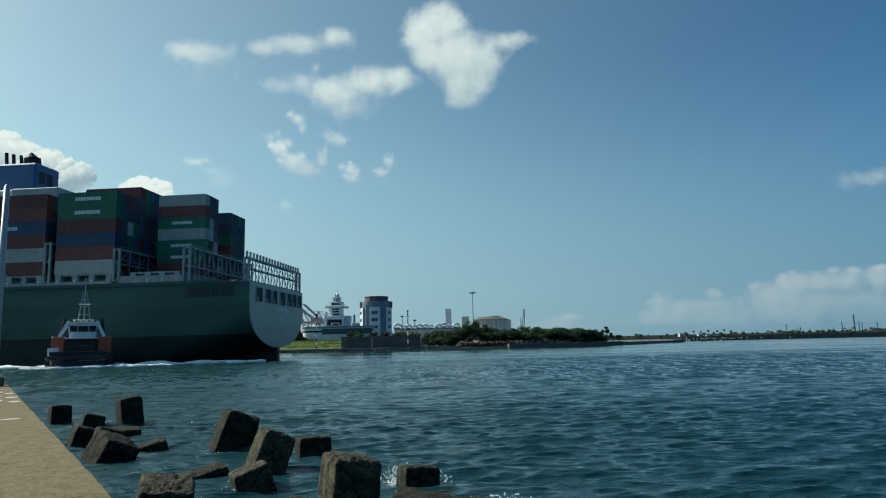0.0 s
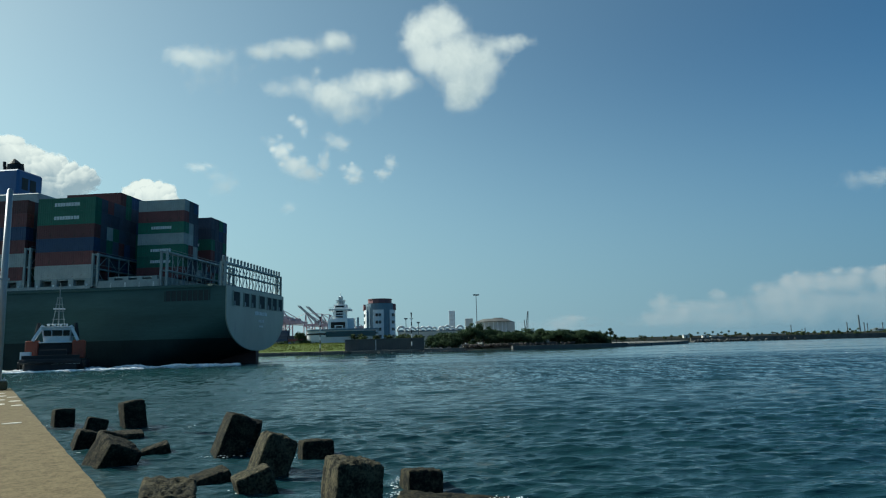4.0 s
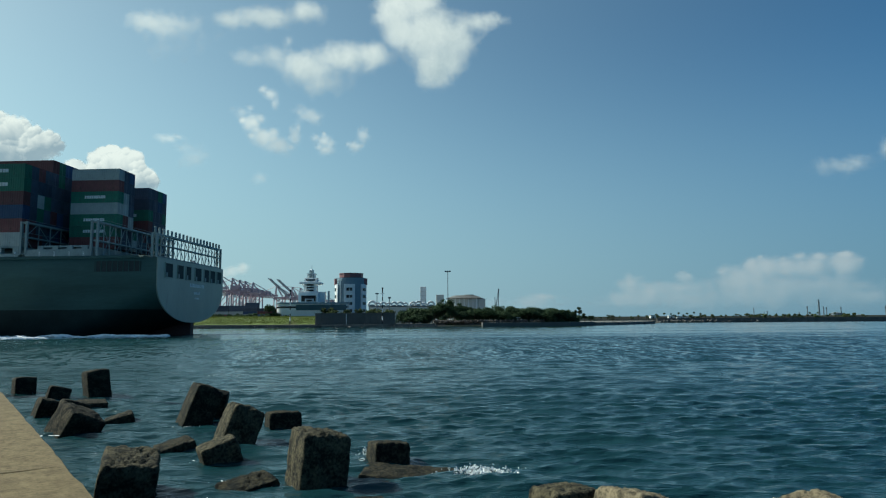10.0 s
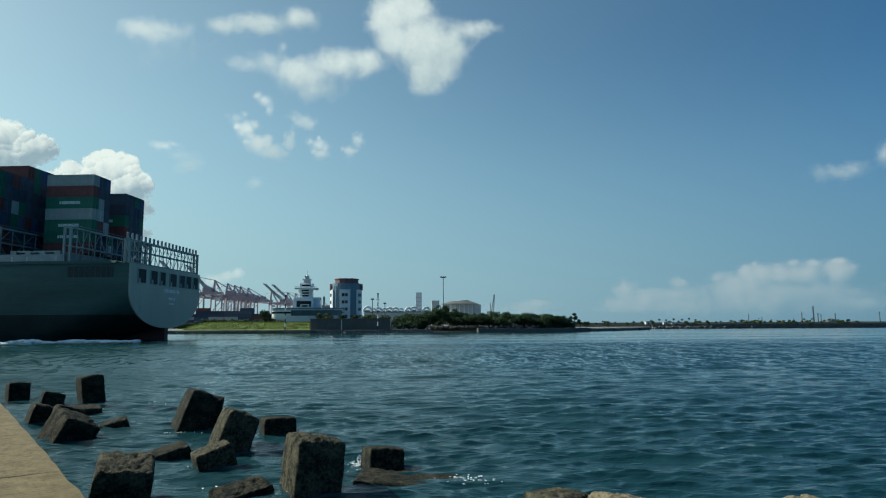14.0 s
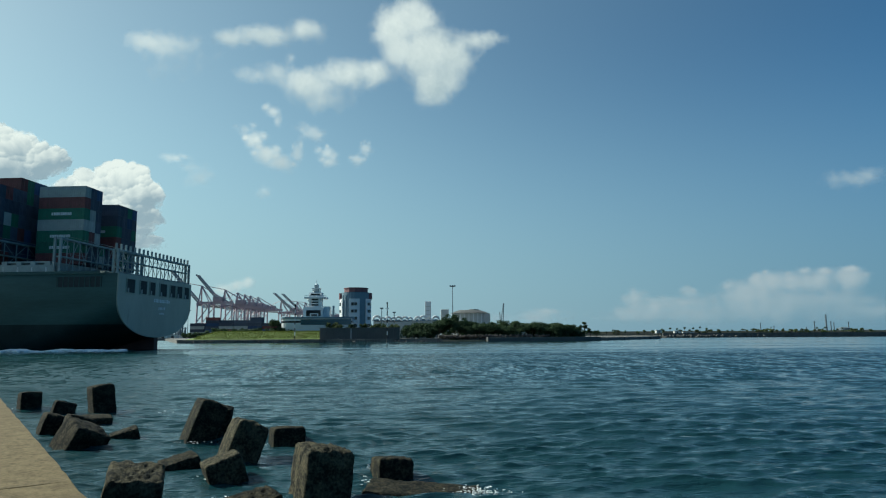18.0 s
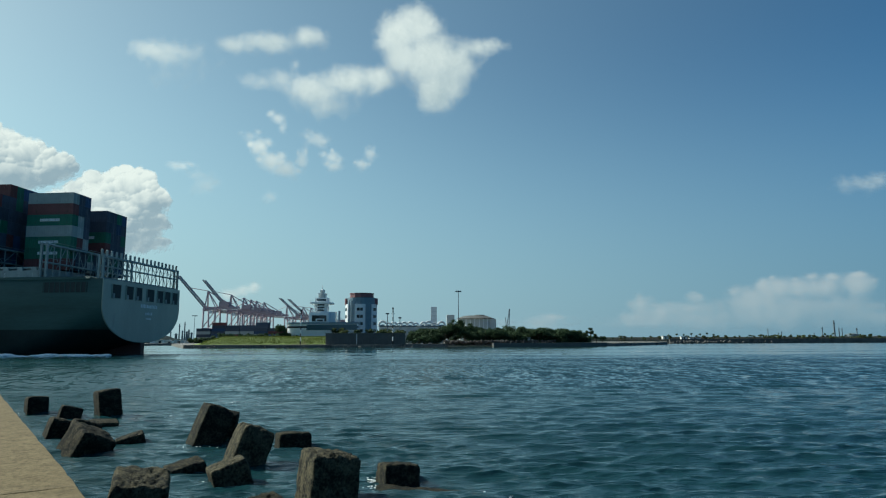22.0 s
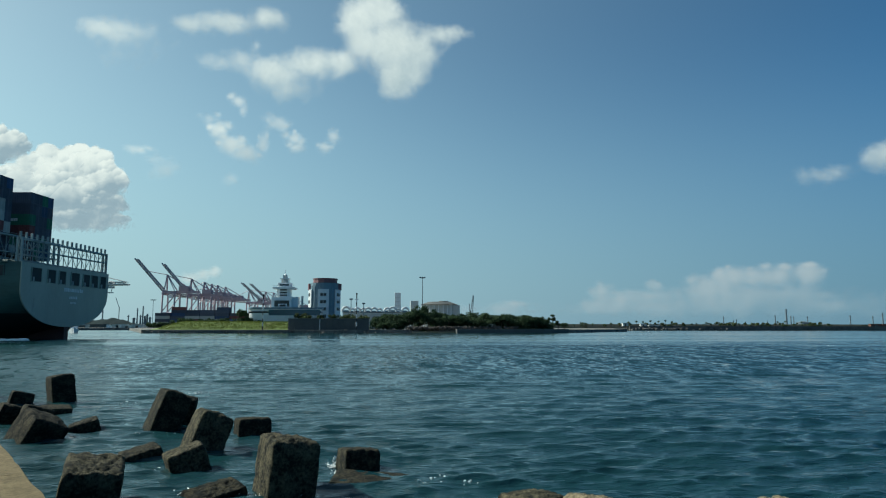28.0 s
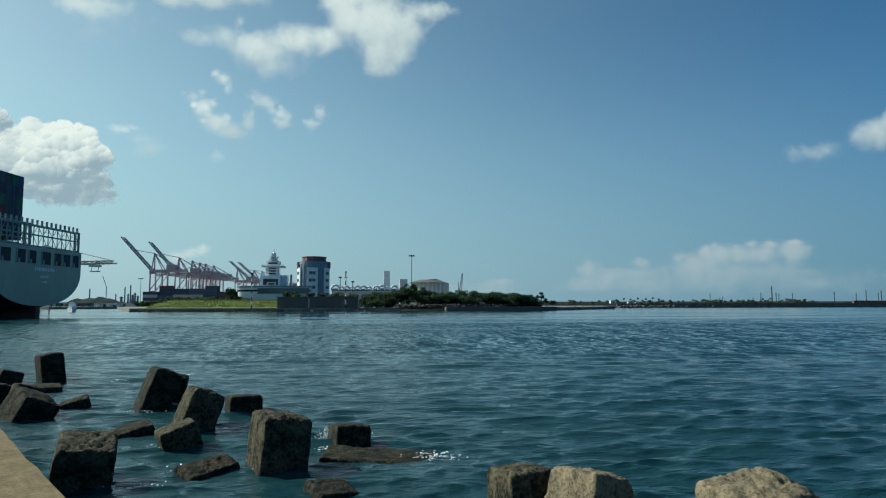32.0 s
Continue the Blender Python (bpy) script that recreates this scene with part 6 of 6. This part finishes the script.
CLOUDS = [
    # az, el at the start; az, el at the end; thing
    (2.2, 24.2, -0.1, 23.5, cloud(2.2, 24.2, [(-3.1, 2.0, 1.9, 2.0, 1.3), (-1.4, 2.9, 1.9, 1.6, 1.3), (-3.0, 0.4, 1.5, 1.5, 1.2), (-0.5, 0.2, 2.6, 2.4, 1.4), (0.0, -2.5, 1.9, 1.8, 1.3), (1.6, -0.2, 1.8, 1.9, 1.2), (1.2, -1.9, 1.6, 1.5, 1.1), (3.3, 1.1, 1.5, 0.8, 0.7), (5.0, 1.3, 1.1, 0.55, 0.5)], 1, "large bright white cumulus cloud", mat=M_SOFT_CLOUD)),
    (-20.6, 23.5, -23.2, 22.2, cloud(-20.6, 23.4, [(-0.8, 0.1, 2.0, 0.9, 0.8), (1.2, 0.3, 1.7, 1.0, 0.45), (1.0, -1.6, 2.0, 0.9, 0.18)], 2, "faint thin white cloud", mat=M_SOFT_CLOUD)),
    (-12.2, 24.9, -14.5, 24.2, cloud(-12.0, 24.7, [(-3.2, -0.4, 1.5, 0.75, 0.75), (-0.4, 0.1, 2.3, 0.9, 0.95), (2.5, 0.8, 1.5, 0.9, 0.95)], 3, "long flat white cloud", mat=M_SOFT_CLOUD)),
    (-8.2, 21.6, -9.5, 21.2, cloud(-8.2, 21.4, [(-1.2, -0.2, 2.3, 1.4, 1.1), (1.7, 0.7, 2.4, 1.3, 1.1), (4.1, 1.0, 1.8, 1.1, 0.8), (0.3, -1.5, 2.4, 1.1, 0.55), (-5.4, 0.1, 1.5, 0.7, 0.4), (-3.8, 0.5, 1.1, 0.8, 0.65), (-2.7, 1.6, 0.5, 0.6, 0.6)], 4, "broad soft white cloud", mat=M_SOFT_CLOUD)),
    (-12.6, 16.3, -13.6, 15.6, cloud(-12.6, 16.3, [(-0.1, 2.8, 0.7, 0.6, 0.7), (0.3, 2.0, 0.4, 0.6, 0.5), (-2.2, 1.2, 0.9, 0.5, 0.65), (-1.4, 0.4, 0.9, 0.8, 0.85), (-0.5, -0.7, 1.0, 0.8, 0.85), (0.8, -1.4, 1.1, 0.8, 0.9), (2.0, -0.5, 0.55, 0.95, 0.75), (3.0, 1.2, 0.9, 0.7, 0.45), (2.4, 1.6, 0.7, 0.4, 0.3)], 5, "ragged scrap of white cloud", billow=3)),
    (-8.0, 14.8, -8.8, 15.7, cloud(-8.0, 14.8, [(-0.1, 0.2, 0.8, 0.7, 0.7), (0.2, -0.5, 0.8, 0.5, 0.6)], 6, "small round scrap of cloud", billow=3)),
    (-5.0, 15.3, -5.9, 15.8, cloud(-5.0, 15.3, [(0.3, 0.4, 0.7, 0.7, 0.55), (-0.4, -0.5, 0.7, 0.5, 0.55)], 7, "small torn scrap of cloud", billow=3)),
    (-19.4, 14.6, -19.6, 13.2, cloud(-19.4, 14.6, [(-1.4, 0.5, 1.0, 0.4, 0.55), (-0.2, -0.1, 0.7, 0.4, 0.35), (0.7, -1.0, 0.9, 0.8, 0.40)], 8, "thin veil of cloud", billow=3)),
    (-13.6, 11.9, -14.0, 12.2, cloud(-13.6, 11.9, [(0, 0, 0.7, 0.5, 0.42)], 9, "tiny wisp of cloud")),
    (-25.4, 10.5, -25.6, 10.7, cloud(-25.2, 10.7, [(0.8, 1.6, 1.7, 1.4, 1.4), (1.8, 0.4, 1.7, 1.5, 1.3), (0.2, -0.6, 2.2, 1.5, 1.3), (2.2, -1.4, 1.5, 1.0, 0.9)], 10, "heaped cumulus with a grey base", mat=M_CUMULUS, billow=15)),
    (-25.6, 8.6, -25.2, 10.7, cloud(-25.2, 10.7, [(-1.4, 1.2, 2.0, 1.5, 1.4), (-3.4, 0.2, 1.6, 1.4, 1.2), (-1.2, -0.6, 2.6, 1.5, 1.3), (0.6, -2.2, 3.0, 1.1, 0.9)], 15, "towering cumulus with a grey base", mat=M_CUMULUS, billow=15)),
    (-31.4, 13.0, -31.6, 12.9, cloud(-31.4, 14.0, [(-2.6, 1.4, 1.9, 1.3, 1.3), (-0.4, 0.9, 1.6, 1.2, 1.2), (1.6, 0.2, 1.3, 1.1, 1.2), (-1.6, -0.8, 3.2, 1.2, 1.1)], 11, "bright cumulus tops behind the ship", base=0.1, mat=M_CUMULUS, billow=14)),
    (33.8, 11.4, 35.3, 11.6, cloud(33.8, 11.4, [(-0.2, -0.1, 2.2, 0.7, 0.55), (3.2, 0.6, 1.6, 1.1, 1.0), (5.4, 1.0, 2.0, 1.5, 1.2)], 12, "pale cloud low over the sea", base=0.35)),
    (29.4, 3.4, 29.1, 3.4, cloud(29.4, 3.4, [(-3.2, -0.2, 1.7, 1.1, 0.9), (-1.0, 0.6, 1.6, 1.0, 1.0), (1.6, 0.5, 1.9, 1.0, 1.0), (4.0, 0.6, 1.3, 0.8, 1.0), (0.5, -1.0, 5.5, 1.0, 0.75), (-4.5, -1.7, 8.5, 1.1, 0.75), (6, -1.8, 6.5, 1.0, 0.6), (-9.5, -1.2, 2.4, 0.9, 0.55), (-11.6, -0.4, 0.9, 0.9, 0.6), (-7.4, 0.0, 0.6, 0.5, 0.6), (-20.5, -1.9, 3.2, 0.8, 0.5)], 13, "bank of hazy cloud along the horizon", base=0.35, mat=M_HAZE_CLOUD, billow=5)),
    (-15.4, 4.3, -15.4, 4.4, cloud(-15.4, 4.3, [(-1.2, -0.5, 0.8, 0.5, 0.7), (-0.3, -0.1, 0.7, 0.5, 0.8), (0.6, 0.1, 0.6, 0.55, 0.8)], 14, "small white cloud behind the cranes", base=0.1)),
]


# ---- what moves ----
SHIP_PATH = [
    (0, -43.91, 148.61), (2, -47.15, 149.30), (3.5, -49.71, 149.85), (5.5, -53.17, 150.59), (8, -57.14, 151.43), (9, -58.43, 151.71),
    (10, -59.63, 151.96), (12, -62.26, 152.52), (14.5, -65.84, 153.29), (16.5, -68.75, 153.91), (18, -70.83, 154.35), (20, -73.44, 154.91),
    (22, -76.40, 155.54), (24, -79.78, 156.26), (25.5, -82.04, 156.74), (27.5, -84.57, 157.28), (29, -86.21, 157.63), (30.5, -87.73, 157.95), (32, -89.29, 158.28),
]
TUG_PATH = [(0, -75.5, 139.1), (1, -76.9, 139.4), (2, -78.5, 139.8), (3.5, -81.4, 140.3), (6, -87.1, 141.2), (7, -89.4, 141.6), (10, -95.5, 142.6), (20, -112, 145.4), (32, -130, 148.6)]


def motions():
    walk(ship, [(t, pose(x, y, 0.5, 0, 0, SHIP_TURN)) for t, x, y in SHIP_PATH])
    walk(ship_wake, [(t, pose(x, y, 0, 0, 0, SHIP_TURN)) for t, x, y in SHIP_PATH])
    rows = [(t, pose(x, y, 0.12 * math.sin(t * 1.9), 0.5 * math.sin(t * 1.3), 0, 25)) for t, x, y in TUG_PATH]
    walk(tug, rows)
    walk(tug_wake, [(t, pose(x, y, 0, 0, 0, 25)) for t, x, y in TUG_PATH])
    walk(boat, [(0, pose(-184, 332, 0, 0, 0, -155)), (16, pose(-166, 331.5, 0.05, 0, 0, -155)), (28, pose(-152.5, 331, 0, 0, 0, -155)), (32, pose(-147.5, 331, 0.03, 0, 0, -155))])
    # the chop runs in towards the jetty
    walk(water, [(t, pose(0.16 * t - 2.5, 7 - 0.42 * t, 0.03 * math.sin(t * 0.9))) for t in np.linspace(0, 32, 17)])
    walk(flecks, [(t, pose(0.16 * t - 2.5, 7 - 0.42 * t, 0.04)) for t in (0, 16, 32)])
    # splashes rise as a wave meets the blocks, and fall back
    walk(block_splash, [(t, pose(-1.0, 16.35, z)) for t, z in ((0, -0.05), (1.0, -0.2), (2.0, 0.02), (3.2, -0.25), (6, -0.22), (8, -0.3), (10.5, -0.16), (12, 0.0), (13, -0.14), (15, -0.3), (19, -0.25), (22, -0.3), (26, -0.25), (30, -0.28), (32, -0.14))])
    walk(slab_splash, [(t, pose(1.25, 14.2, z)) for t, z in ((0, -0.2), (5, -0.12), (9, -0.1), (10, 0.02), (11.5, -0.12), (14, -0.16), (20, -0.15), (24, -0.18), (28, -0.08), (29, -0.02), (30, -0.1), (30.5, -0.13), (32, -0.16))])
    for az0, el0, az1, el1, thing in CLOUDS:
        walk(thing, [(0, sky_pose(az0, el0)), (32, sky_pose(az1, el1))])


motions()
